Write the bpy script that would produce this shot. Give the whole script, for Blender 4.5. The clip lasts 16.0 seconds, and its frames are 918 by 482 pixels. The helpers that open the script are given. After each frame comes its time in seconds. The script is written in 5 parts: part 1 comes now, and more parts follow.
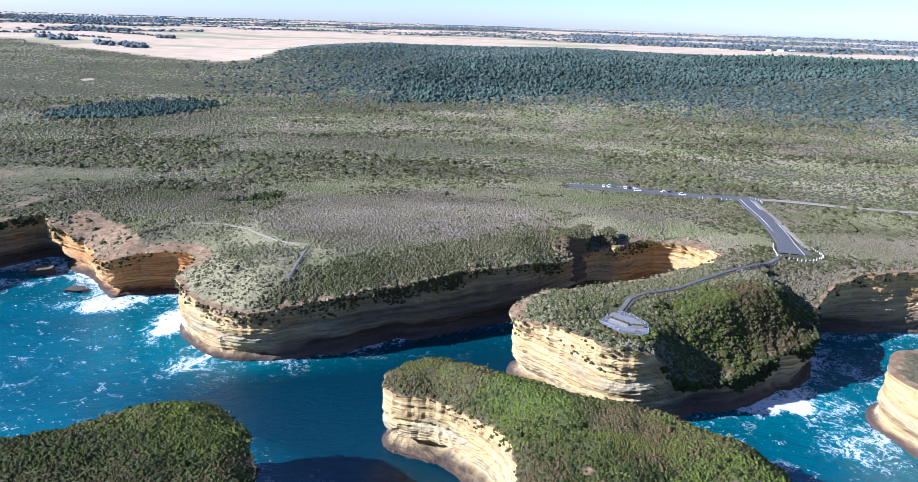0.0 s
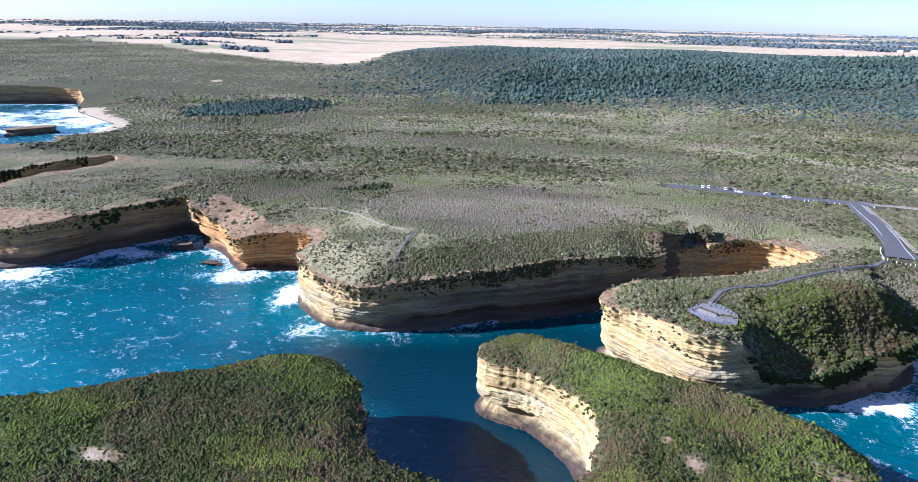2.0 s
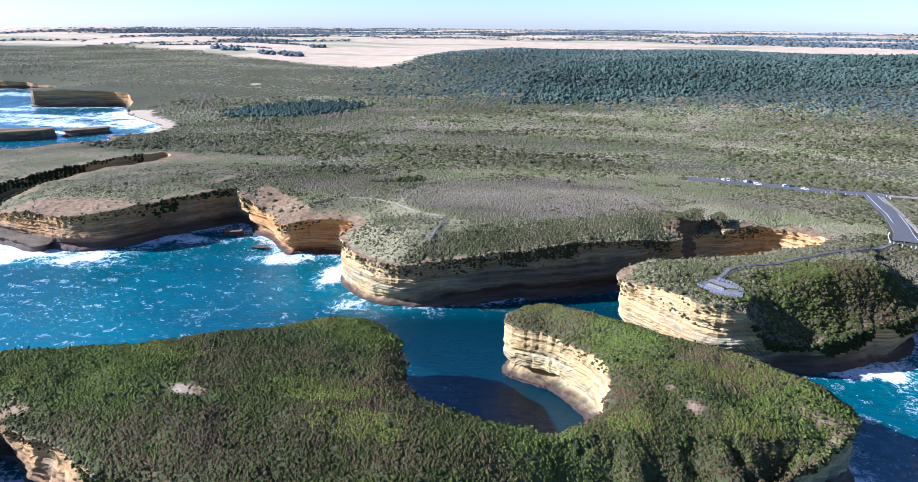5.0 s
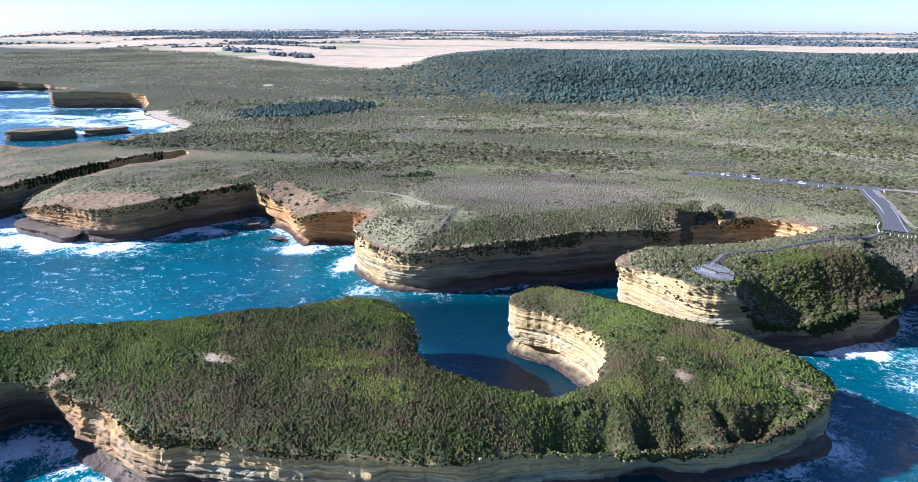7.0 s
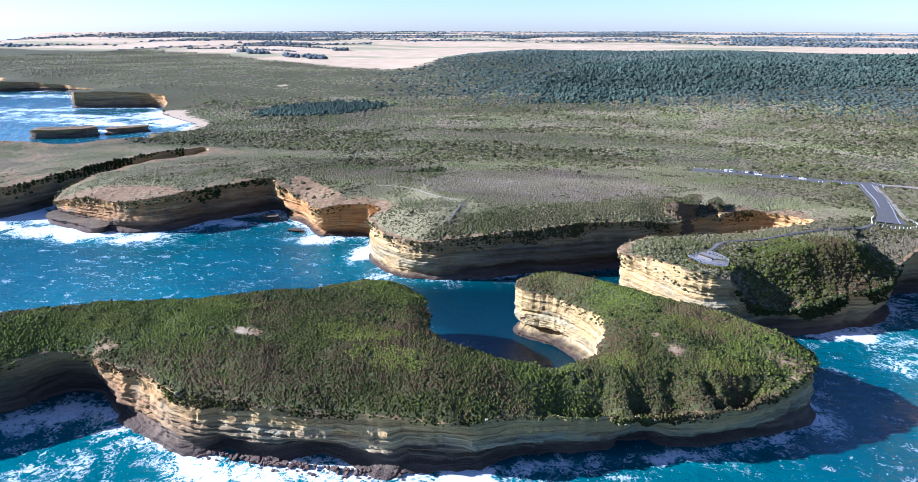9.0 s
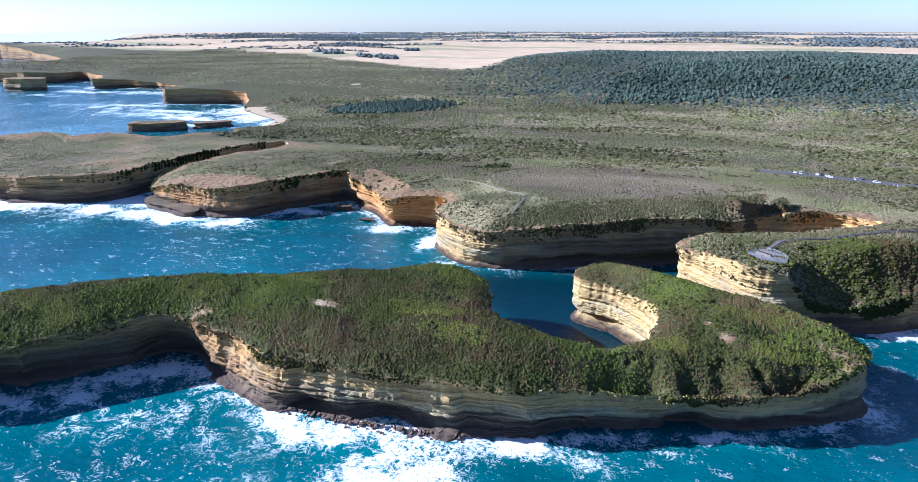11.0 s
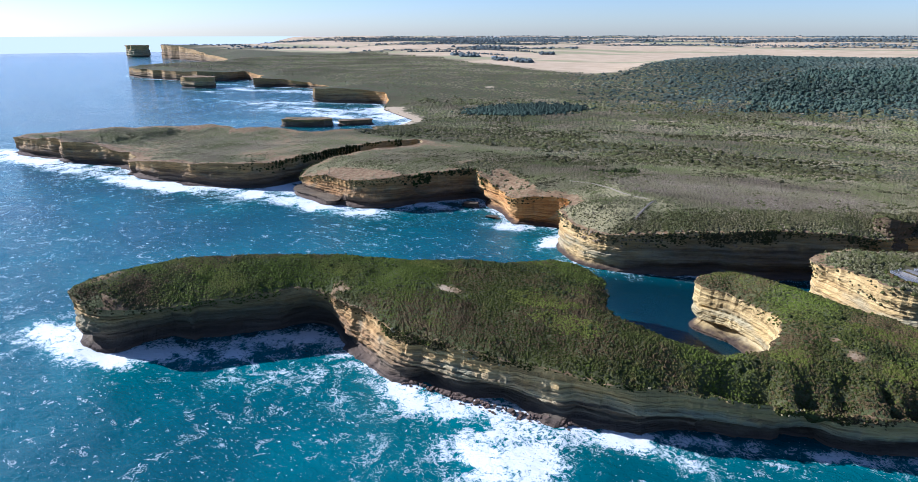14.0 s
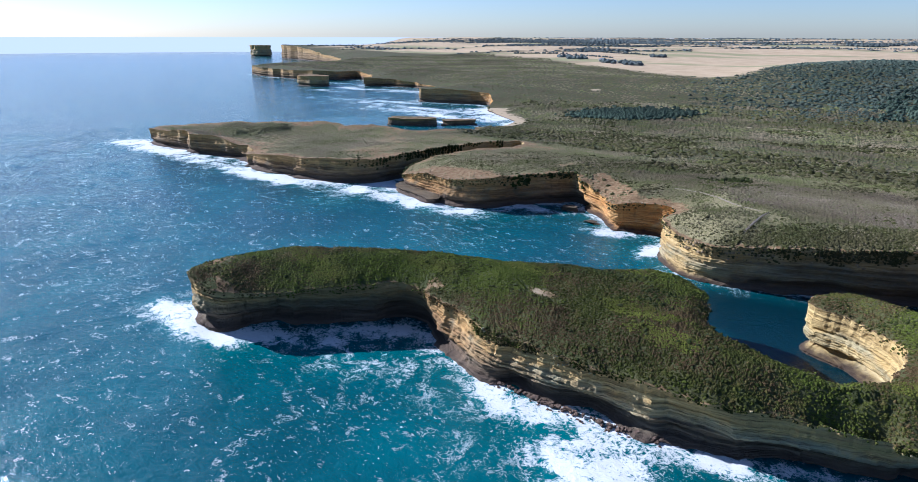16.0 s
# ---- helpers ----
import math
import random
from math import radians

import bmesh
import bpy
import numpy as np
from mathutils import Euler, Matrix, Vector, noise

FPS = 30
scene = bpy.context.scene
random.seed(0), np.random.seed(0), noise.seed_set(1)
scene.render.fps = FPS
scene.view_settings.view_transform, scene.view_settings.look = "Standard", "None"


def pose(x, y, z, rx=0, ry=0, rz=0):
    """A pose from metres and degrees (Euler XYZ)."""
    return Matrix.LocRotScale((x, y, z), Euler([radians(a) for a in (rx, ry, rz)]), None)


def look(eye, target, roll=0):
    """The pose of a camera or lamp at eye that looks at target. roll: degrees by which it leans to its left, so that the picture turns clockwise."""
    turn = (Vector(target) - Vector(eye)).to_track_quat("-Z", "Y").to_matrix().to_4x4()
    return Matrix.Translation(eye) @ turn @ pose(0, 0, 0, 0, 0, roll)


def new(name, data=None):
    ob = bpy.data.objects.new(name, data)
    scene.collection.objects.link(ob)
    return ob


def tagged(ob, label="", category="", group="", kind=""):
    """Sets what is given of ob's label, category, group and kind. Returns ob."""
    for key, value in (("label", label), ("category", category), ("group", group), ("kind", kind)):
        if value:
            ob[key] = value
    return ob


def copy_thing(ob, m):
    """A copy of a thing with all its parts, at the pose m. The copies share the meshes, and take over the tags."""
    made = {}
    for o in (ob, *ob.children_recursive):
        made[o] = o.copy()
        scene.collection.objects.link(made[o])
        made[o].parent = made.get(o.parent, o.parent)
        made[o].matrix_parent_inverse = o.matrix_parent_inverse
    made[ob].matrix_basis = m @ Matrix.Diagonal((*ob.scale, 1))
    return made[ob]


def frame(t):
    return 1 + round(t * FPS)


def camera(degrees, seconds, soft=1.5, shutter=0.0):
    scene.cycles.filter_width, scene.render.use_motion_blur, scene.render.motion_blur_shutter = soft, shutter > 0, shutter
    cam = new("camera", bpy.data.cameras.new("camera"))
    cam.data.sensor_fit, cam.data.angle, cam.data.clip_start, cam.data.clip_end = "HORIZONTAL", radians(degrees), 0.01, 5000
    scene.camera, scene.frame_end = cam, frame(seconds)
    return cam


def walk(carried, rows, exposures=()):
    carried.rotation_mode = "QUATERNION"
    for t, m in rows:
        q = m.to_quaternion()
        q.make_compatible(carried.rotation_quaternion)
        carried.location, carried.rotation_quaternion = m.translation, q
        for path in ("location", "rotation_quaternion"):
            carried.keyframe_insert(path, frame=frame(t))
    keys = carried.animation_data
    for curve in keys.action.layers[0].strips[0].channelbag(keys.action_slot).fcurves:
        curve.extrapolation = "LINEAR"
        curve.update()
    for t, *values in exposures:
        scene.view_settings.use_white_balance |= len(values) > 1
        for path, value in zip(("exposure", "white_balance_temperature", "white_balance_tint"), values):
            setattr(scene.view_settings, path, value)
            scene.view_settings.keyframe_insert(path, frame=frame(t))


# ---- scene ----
cam = camera(71.59, 16.0, soft=0.85)
# seconds, place in metres, turn to the left, tilt and lean in degrees
PATH = [
    (0.0, 0.00, 0.00, 120.00, 0.03, -18.96, 1.85),
    (0.5, 0.13, -4.16, 119.96, 2.08, -18.98, 1.53),
    (1.0, 0.43, -8.51, 119.67, 4.58, -18.97, 1.30),
    (1.5, 0.35, -13.36, 119.61, 6.75, -18.94, 1.20),
    (2.0, 0.74, -17.29, 119.21, 9.04, -18.90, 1.17),
    (2.5, 1.30, -21.66, 119.07, 9.98, -18.86, 1.02),
    (3.0, 1.64, -26.10, 118.95, 10.44, -18.85, 0.99),
    (3.5, 2.27, -30.41, 118.75, 10.88, -18.80, 0.91),
    (4.0, 3.18, -34.44, 118.70, 11.25, -18.74, 0.72),
    (6.5, 7.93, -55.05, 118.53, 12.45, -18.60, 0.24),
    (7.0, 8.96, -59.01, 118.50, 12.64, -18.57, 0.16),
    (7.5, 9.98, -62.85, 118.27, 12.85, -18.52, 0.15),
    (8.0, 10.99, -67.00, 118.13, 13.01, -18.47, 0.13),
    (10.5, 16.39, -86.90, 117.86, 17.45, -18.42, -0.01),
    (11.0, 17.66, -90.77, 117.98, 19.65, -18.40, -0.04),
    (11.5, 19.06, -94.30, 117.96, 20.97, -18.33, -0.08),
    (12.0, 20.48, -97.72, 118.08, 22.00, -18.29, -0.09),
    (12.5, 21.91, -100.43, 118.26, 24.08, -18.24, -0.07),
    (13.0, 22.43, -101.31, 118.38, 26.32, -18.20, -0.04),
    (13.5, 23.09, -101.89, 118.54, 28.44, -18.14, -0.03),
    (14.0, 23.56, -101.97, 118.67, 31.30, -18.10, -0.02),
    (14.5, 23.58, -101.92, 118.48, 34.36, -18.05, 0.11),
    (15.0, 23.60, -101.82, 118.38, 37.32, -18.00, 0.27),
    (15.5, 23.70, -101.32, 118.30, 39.20, -17.98, 0.20),
    (16.0, 23.75, -101.47, 118.46, 40.44, -17.98, 0.16),
]
walk(cam, [(t, pose(x, y, z, 90 + tilt, 0, turn) @ pose(0, 0, 0, 0, 0, lean)) for t, x, y, z, turn, tilt, lean in PATH],
     [(0.0, 1.60, 4860, 24), (8.0, 1.60, 4860, 24), (12.0, 1.37, 4960, 22), (16.0, 0.99, 5150, 18)])

# ---- light: afternoon sun over the sea, clear sky ----
SUN_TURN, SUN_HEIGHT = 102.0, 28.0          # degrees to the left of +y, and above the horizon
to_sun = Vector((-math.sin(radians(SUN_TURN)) * math.cos(radians(SUN_HEIGHT)),
                 math.cos(radians(SUN_TURN)) * math.cos(radians(SUN_HEIGHT)), math.sin(radians(SUN_HEIGHT))))
world = bpy.data.worlds.new("world")
scene.world = world
world.use_nodes = True
wn = world.node_tree.nodes
sky = wn.new("ShaderNodeTexSky")
sky.sky_type, sky.sun_disc = "NISHITA", False
sky.sun_elevation, sky.sun_rotation = radians(SUN_HEIGHT), radians(-SUN_TURN)
sky.air_density, sky.dust_density, sky.ozone_density = 0.85, 0.35, 3.0
wn["Background"].inputs["Strength"].default_value = 0.059
world.node_tree.links.new(sky.outputs[0], wn["Background"].inputs["Color"])
sun_data = bpy.data.lights.new("sun", "SUN")
sun_data.energy, sun_data.angle, sun_data.color = 5.0, radians(0.6), (1.0, 0.94, 0.84)
sun = new("sun", sun_data)
sun.matrix_world = look(to_sun * 900, (0, 0, 0))


# ---- materials ----
def shader(name, rough=0.9, spec=0.3):
    """An empty principled material and small helpers to wire it."""
    m = bpy.data.materials.new(name)
    m.use_nodes = True
    nt = m.node_tree
    b = nt.nodes["Principled BSDF"]
    b.inputs["Roughness"].default_value = rough
    b.inputs["Specular IOR Level"].default_value = spec

    class W:
        tree, bsdf, mat = nt, b, m

        @staticmethod
        def put(value, socket):
            if isinstance(value, bpy.types.NodeSocket):
                nt.links.new(value, socket)
            elif isinstance(value, (tuple, list)):
                socket.default_value = (*value, 1.0)[:len(socket.default_value)]
            else:
                socket.default_value = value

        @staticmethod
        def place():
            return nt.nodes.new("ShaderNodeNewGeometry").outputs["Position"]

        @staticmethod
        def island():
            return nt.nodes.new("ShaderNodeNewGeometry").outputs["Random Per Island"]

        @staticmethod
        def each():
            return nt.nodes.new("ShaderNodeObjectInfo").outputs["Random"]

        @staticmethod
        def attr(key):
            n = nt.nodes.new("ShaderNodeAttribute")
            n.attribute_name = key
            return n.outputs["Fac"]

        @staticmethod
        def scaled(v, s):
            n = nt.nodes.new("ShaderNodeVectorMath")
            n.operation = "MULTIPLY"
            W.put(v, n.inputs[0])
            n.inputs[1].default_value = s
            return n.outputs[0]

        @staticmethod
        def noise(v, scale, detail=4.0, rough=0.55, warp=0.0):
            n = nt.nodes.new("ShaderNodeTexNoise")
            W.put(v, n.inputs["Vector"])
            n.inputs["Scale"].default_value, n.inputs["Detail"].default_value = scale, detail
            n.inputs["Roughness"].default_value, n.inputs["Distortion"].default_value = rough, warp
            return n.outputs["Fac"]

        @staticmethod
        def cells(v, scale, feature="F1"):
            n = nt.nodes.new("ShaderNodeTexVoronoi")
            n.feature = feature
            W.put(v, n.inputs["Vector"])
            n.inputs["Scale"].default_value = scale
            return n.outputs["Distance"]

        @staticmethod
        def math(op, a, b=0.0, c=0.0):
            n = nt.nodes.new("ShaderNodeMath")
            n.operation = op
            for k, v in enumerate((a, b, c)):
                W.put(v, n.inputs[k])
            return n.outputs[0]

        @staticmethod
        def span(v, a, b, lo=0.0, hi=1.0):
            n = nt.nodes.new("ShaderNodeMapRange")
            n.interpolation_type = "SMOOTHSTEP"
            W.put(v, n.inputs["Value"])
            for k, x in zip(("From Min", "From Max", "To Min", "To Max"), (a, b, lo, hi)):
                n.inputs[k].default_value = x
            return n.outputs[0]

        @staticmethod
        def mix(f, a, b):
            n = nt.nodes.new("ShaderNodeMix")
            n.data_type = "RGBA"
            W.put(f, n.inputs[0])
            W.put(a, n.inputs[6])
            W.put(b, n.inputs[7])
            return n.outputs[2]

        @staticmethod
        def ramp(f, stops):
            n = nt.nodes.new("ShaderNodeValToRGB")
            W.put(f, n.inputs[0])
            e = n.color_ramp.elements
            while len(e) < len(stops):
                e.new(0.5)
            for k, (p, c) in enumerate(stops):
                e[k].position, e[k].color = p, (*c, 1)
            return n.outputs["Color"]

        @staticmethod
        def height(v):
            n = nt.nodes.new("ShaderNodeSeparateXYZ")
            W.put(v, n.inputs[0])
            return n.outputs["Z"]

        @staticmethod
        def bump(h, strength, distance):
            n = nt.nodes.new("ShaderNodeBump")
            n.inputs["Strength"].default_value, n.inputs["Distance"].default_value = strength, distance
            W.put(h, n.inputs["Height"])
            nt.links.new(n.outputs[0], b.inputs["Normal"])

        @staticmethod
        def colour(c):
            W.put(c, b.inputs["Base Color"])
    return W


def plain(name, colour, rough=0.6, metal=0.0, grain=6.0, wear=0.25):
    """A painted, plastic, metal or concrete surface with fine wear."""
    w = shader(name, rough)
    p = w.place()
    n = w.noise(p, grain, 5)
    w.colour(w.mix(w.span(n, 0.3, 0.75), tuple(c * (1 - wear) for c in colour), colour))
    w.bsdf.inputs["Metallic"].default_value = metal
    w.bump(n, 0.15, 0.01)
    return w.mat


def rock_material(name="layered_limestone", brown=0.0):
    """Layered limestone: cream and grey beds, ochre where the attribute says so, brown wet foot."""
    w = shader(name, 0.95, 0.15)
    p = w.place()
    z = w.height(p)
    wob = w.noise(p, 0.035, 3)
    zz = w.math("ADD", z, w.math("MULTIPLY", wob, 2.2))
    beds = nt_vec(w, zz)
    fine = w.noise(beds, 1.0, 6, 0.7)
    broad = w.noise(w.scaled(p, (0.05, 0.05, 0.16)), 1.0, 4, 0.6)
    cream = w.ramp(fine, [(0.25, (0.15, 0.092, 0.036)), (0.38, (0.34, 0.235, 0.09)), (0.55, (0.44, 0.322, 0.132)), (0.72, (0.53, 0.418, 0.20))])
    grey = w.ramp(fine, [(0.25, (0.12, 0.106, 0.068)), (0.45, (0.235, 0.22, 0.136)), (0.6, (0.35, 0.33, 0.21)), (0.75, (0.45, 0.42, 0.275))])
    ochre = w.ramp(fine, [(0.25, (0.14, 0.06, 0.026)), (0.5, (0.44, 0.205, 0.055)), (0.75, (0.58, 0.335, 0.11))])
    grey_amount = w.math("ADD", w.span(broad, 0.40, 0.62, 0.0, 0.75), w.attr("grey"))
    patchy = w.noise(p, 0.09, 4, 0.6, 0.6)
    # thin dark partings between the beds
    seam = w.noise(w.scaled(beds, (1.0, 1.0, 1.5)), 1.0, 3, 0.6)
    parting = w.span(w.math("ABSOLUTE", w.math("SUBTRACT", seam, 0.5)), 0.0, 0.035, 0.6, 0.0)
    # the weathered crest is cream again under its cap of soil
    crest = w.span(w.math("ADD", w.attr("crest"), w.math("MULTIPLY", w.math("SUBTRACT", patchy, 0.5), 0.5)), 0.55, 0.75)
    grey_amount = w.math("MULTIPLY", w.math("MINIMUM", grey_amount, 1.0), w.math("SUBTRACT", 1.0, w.math("MULTIPLY", crest, 0.92)))
    c = w.mix(grey_amount, cream, grey)
    # high grey darkens the rock; on the island this paints in shade
    dark = w.ramp(fine, [(0.25, (0.048, 0.04, 0.027)), (0.5, (0.11, 0.094, 0.060)), (0.75, (0.205, 0.178, 0.115))])
    c = w.mix(w.math("MULTIPLY", w.span(w.attr("grey"), 0.62, 0.95, 0.0, 0.9), w.math("SUBTRACT", 1.0, w.math("MULTIPLY", crest, 0.55))), c, dark)
    c = w.mix(w.math("MULTIPLY", w.attr("ochre"), w.span(patchy, 0.30, 0.52, 0.35, 1.0)), c, ochre)
    if brown:
        c = w.mix(brown, c, w.ramp(fine, [(0.3, (0.04, 0.03, 0.021)), (0.7, (0.12, 0.088, 0.06))]))
    c = w.mix(w.math("MULTIPLY", parting, w.span(patchy, 0.35, 0.6, 0.35, 1.0)), c, (0.085, 0.062, 0.036))
    # wet foot and lichen line with an uneven edge
    edge = w.math("ADD", z, w.math("MULTIPLY", w.noise(p, 0.25, 4), -2.6))
    c = w.mix(w.span(edge, -0.3, 1.6, 0.95, 0.0), c, (0.04, 0.026, 0.02))
    # grey splash zone above the wet foot, darkened further for shade under the overhang
    splash_shade = w.math("ADD", z, w.math("MULTIPLY", w.noise(w.scaled(p, (1, 1, 0.2)), 0.05, 4), -11.5))
    c = w.mix(w.math("MULTIPLY", w.span(splash_shade, 0.0, 2.5, 0.8, 0.0), w.span(w.attr("grey"), 0.2, 0.5, 0.2, 1.0)), c, w.ramp(fine, [(0.3, (0.055, 0.041, 0.032)), (0.7, (0.15, 0.116, 0.086))]))
    # dark vertical streaks
    st = w.noise(w.scaled(p, (0.5, 0.5, 0.06)), 1.0, 4, 0.6)
    c = w.mix(w.span(st, 0.58, 0.74, 0.0, 0.4), c, (0.10, 0.075, 0.05))
    w.colour(c)
    h = w.math("ADD", w.math("ADD", w.math("MULTIPLY", fine, 0.9), w.math("MULTIPLY", parting, -0.3)), w.noise(p, 0.7, 6, 0.65))
    w.bump(h, 0.9, 0.7)
    return w.mat


def nt_vec(w, z):
    """A vector that varies quickly with height and slowly along the cliff."""
    s = w.tree.nodes.new("ShaderNodeSeparateXYZ")
    w.put(w.place(), s.inputs[0])
    n = w.tree.nodes.new("ShaderNodeCombineXYZ")
    w.put(w.math("MULTIPLY", s.outputs["X"], 0.03), n.inputs[0])
    w.put(w.math("MULTIPLY", s.outputs["Y"], 0.03), n.inputs[1])
    w.put(w.math("MULTIPLY", z, 0.55), n.inputs[2])
    return n.outputs[0]


def ground_material(name="heath_ground", tone=(1, 1, 1)):
    """Soil and low dry grass between the shrubs; bare red earth, sand, straw fields and far woods by attribute."""
    w = shader(name, 0.97, 0.1)
    p = w.place()
    a = w.noise(p, 0.05, 5, 0.6)
    b = w.noise(p, 0.9, 5, 0.65)
    c = w.ramp(b, [(k, tuple(x * y for x, y in zip(base, tone))) for k, base in ((0.3, (0.062, 0.056, 0.030)), (0.5, (0.118, 0.104, 0.06)), (0.7, (0.185, 0.158, 0.095)))])
    c = w.mix(w.span(a, 0.45, 0.65, 0, 0.6), c, (0.055, 0.075, 0.024))
    grass = w.ramp(b, [(0.3, (0.13, 0.12, 0.05)), (0.7, (0.30, 0.26, 0.14))])
    c = w.mix(w.attr("grass"), c, grass)
    field_tone = w.noise(w.scaled(p, (0.0016, 0.006, 0)), 1.0, 3, 0.5)
    field = w.mix(w.span(w.noise(p, 0.02, 6, 0.6), 0.3, 0.7), (0.38, 0.285, 0.17), (0.48, 0.365, 0.235))
    field = w.mix(w.span(field_tone, 0.54, 0.62, 0, 0.75), field, (0.22, 0.23, 0.11))
    c = w.mix(w.attr("field"), c, field)
    earth = w.ramp(w.noise(p, 0.35, 6, 0.65), [(0.3, (0.11, 0.064, 0.032)), (0.5, (0.185, 0.12, 0.062)), (0.7, (0.28, 0.205, 0.115))])
    e = w.span(w.math("ADD", w.attr("earth"), w.math("MULTIPLY", w.math("SUBTRACT", w.noise(p, 0.22, 5, 0.65), 0.5), 0.9)), 0.45, 0.62)
    c = w.mix(e, c, earth)
    sand = w.mix(b, (0.27, 0.21, 0.13), (0.42, 0.335, 0.22))
    s = w.span(w.math("ADD", w.attr("sand"), w.math("MULTIPLY", w.math("SUBTRACT", w.noise(p, 0.12, 5, 0.6), 0.5), 0.7)), 0.45, 0.6)
    c = w.mix(s, c, sand)
    w.colour(c)
    w.bump(w.noise(p, 1.4, 6, 0.7), 0.8, 0.35)
    return w.mat


def leaf_material(name, dark, mid, light, odd, odd_share=0.5, patch=0.03, bright=None, grain=0.55):
    """Scrub foliage: every clump its own tone, large drifts of another kind, fine leaf grain."""
    w = shader(name, 0.85, 0.05)
    p = w.place()
    c = w.ramp(w.island(), [(0.0, dark), (0.5, mid), (1.0, light)])
    wide = w.span(w.noise(w.scaled(p, (0.4, 1, 0)), patch * 0.4, 3, 0.5), 0.35, 0.65, 0.68, 1.26)
    drift = w.math("ADD", w.noise(w.scaled(p, (1, 1, 0)), patch, 4, 0.6), w.math("MULTIPLY", w.math("SUBTRACT", w.island(), 0.5), 0.22))
    c = w.mix(w.span(drift, 0.44, 0.55, 0.0, odd_share), c, odd)
    if bright:
        b = w.math("ADD", w.noise(w.scaled(p, (1, 1, 0)), patch * 0.8, 4, 0.6), w.math("MULTIPLY", w.math("SUBTRACT", w.island(), 0.5), 0.15))
        c = w.mix(w.span(b, 0.50, 0.60, 0.0, 0.85), c, bright)
    n = w.noise(p, 3.0, 4, 0.7)
    c = w.mix(w.span(n, 0.35, 0.7, 0.0, grain), c, tuple(x * 0.45 for x in dark))
    hsv = w.tree.nodes.new("ShaderNodeHueSaturation")
    w.put(c, hsv.inputs["Color"])
    w.put(wide, hsv.inputs["Value"])
    w.colour(hsv.outputs[0])
    w.bump(n, 0.9, 0.4)
    return w.mat


def sea_material():
    """Deep teal water with wind ripples, white water by the shore and in the surge."""
    w = shader("sea_water", 0.06, 0.54)
    p = w.place()
    shore, surge, calm_dark = w.attr("shore"), w.attr("surge"), w.attr("calm_dark")
    deep = w.mix(w.span(w.noise(p, 0.012, 4, 0.55), 0.35, 0.7), (0.0022, 0.060, 0.075), (0.0040, 0.098, 0.114))
    shoal = w.span(w.math("ADD", shore, w.math("MULTIPLY", surge, 0.6)), 0.1, 1.0, 0.0, 0.75)
    deep = w.mix(w.math("MULTIPLY", shoal, w.span(w.noise(p, 0.03, 4), 0.35, 0.6)), deep, (0.008, 0.17, 0.185))
    # dark reef tone, with cliff reflection and shade put into the water colour
    deep = w.mix(w.math("MULTIPLY", calm_dark, 0.96), deep, (0.0012, 0.018, 0.027))
    # lace of foam: veins at three sizes that widen and close up where the water is white
    def veins(scale, detail, warp):
        n = w.noise(w.scaled(p, (1, 1, 0)), scale, detail, 0.6, warp)
        return w.math("SUBTRACT", 1.0, w.math("MULTIPLY", w.math("ABSOLUTE", w.math("SUBTRACT", n, 0.5)), 5.0))
    lace = w.math("ADD", w.math("MULTIPLY", veins(0.07, 4, 1.0), 0.30), w.math("MULTIPLY", veins(0.21, 4, 1.4), 0.36))
    lace = w.math("ADD", lace, w.math("MULTIPLY", veins(0.62, 4, 1.0), 0.34))
    big = w.noise(p, 0.045, 5, 0.6, 0.8)
    amount = w.math("ADD", w.math("MULTIPLY", shore, 0.42), w.math("MULTIPLY", surge, 0.41))
    amount = w.math("MULTIPLY", amount, w.span(big, 0.28, 0.62, 0.45, 1.25))
    drift = w.math("MULTIPLY", w.span(w.noise(w.scaled(p, (0.030, 0.018, 0)), 1.0, 4, 0.55, 0.5), 0.46, 0.72, 0.0, 0.19), w.math("SUBTRACT", 1.0, calm_dark))
    amount = w.math("ADD", amount, drift)
    foam = w.span(w.math("ADD", lace, w.math("MULTIPLY", amount, 1.25)), 1.03, 1.38)
    # small breaking crests on open water; their white flecks also paint sun sparkle
    caps_glints = w.math("ADD", w.noise(w.scaled(p, (0.5, 0.85, 0)), 1.0, 5, 0.62, 1.2), w.span(w.noise(p, 0.02, 3, 0.55), 0.3, 0.7, -0.035, 0.035))
    foam = w.math("MAXIMUM", foam, w.math("MULTIPLY", w.span(caps_glints, 0.640, 0.70, 0.0, 0.85), w.math("SUBTRACT", 1.0, calm_dark)))
    gate = w.math("ADD", w.noise(w.scaled(p, (0.13, 0.2, 0)), 1.0, 3, 0.5, 0.6), w.span(w.noise(p, 0.018, 3, 0.55), 0.3, 0.7, -0.05, 0.05))
    streak = w.math("MULTIPLY", w.span(veins(0.30, 4, 1.6), 0.80, 0.95), w.span(gate, 0.59, 0.66, 0.0, 0.5))
    foam = w.math("MAXIMUM", foam, w.math("MULTIPLY", streak, w.math("SUBTRACT", 1.0, calm_dark)))
    chop = w.noise(w.scaled(p, (0.22, 0.34, 0)), 1.0, 7, 0.62, 0.8)
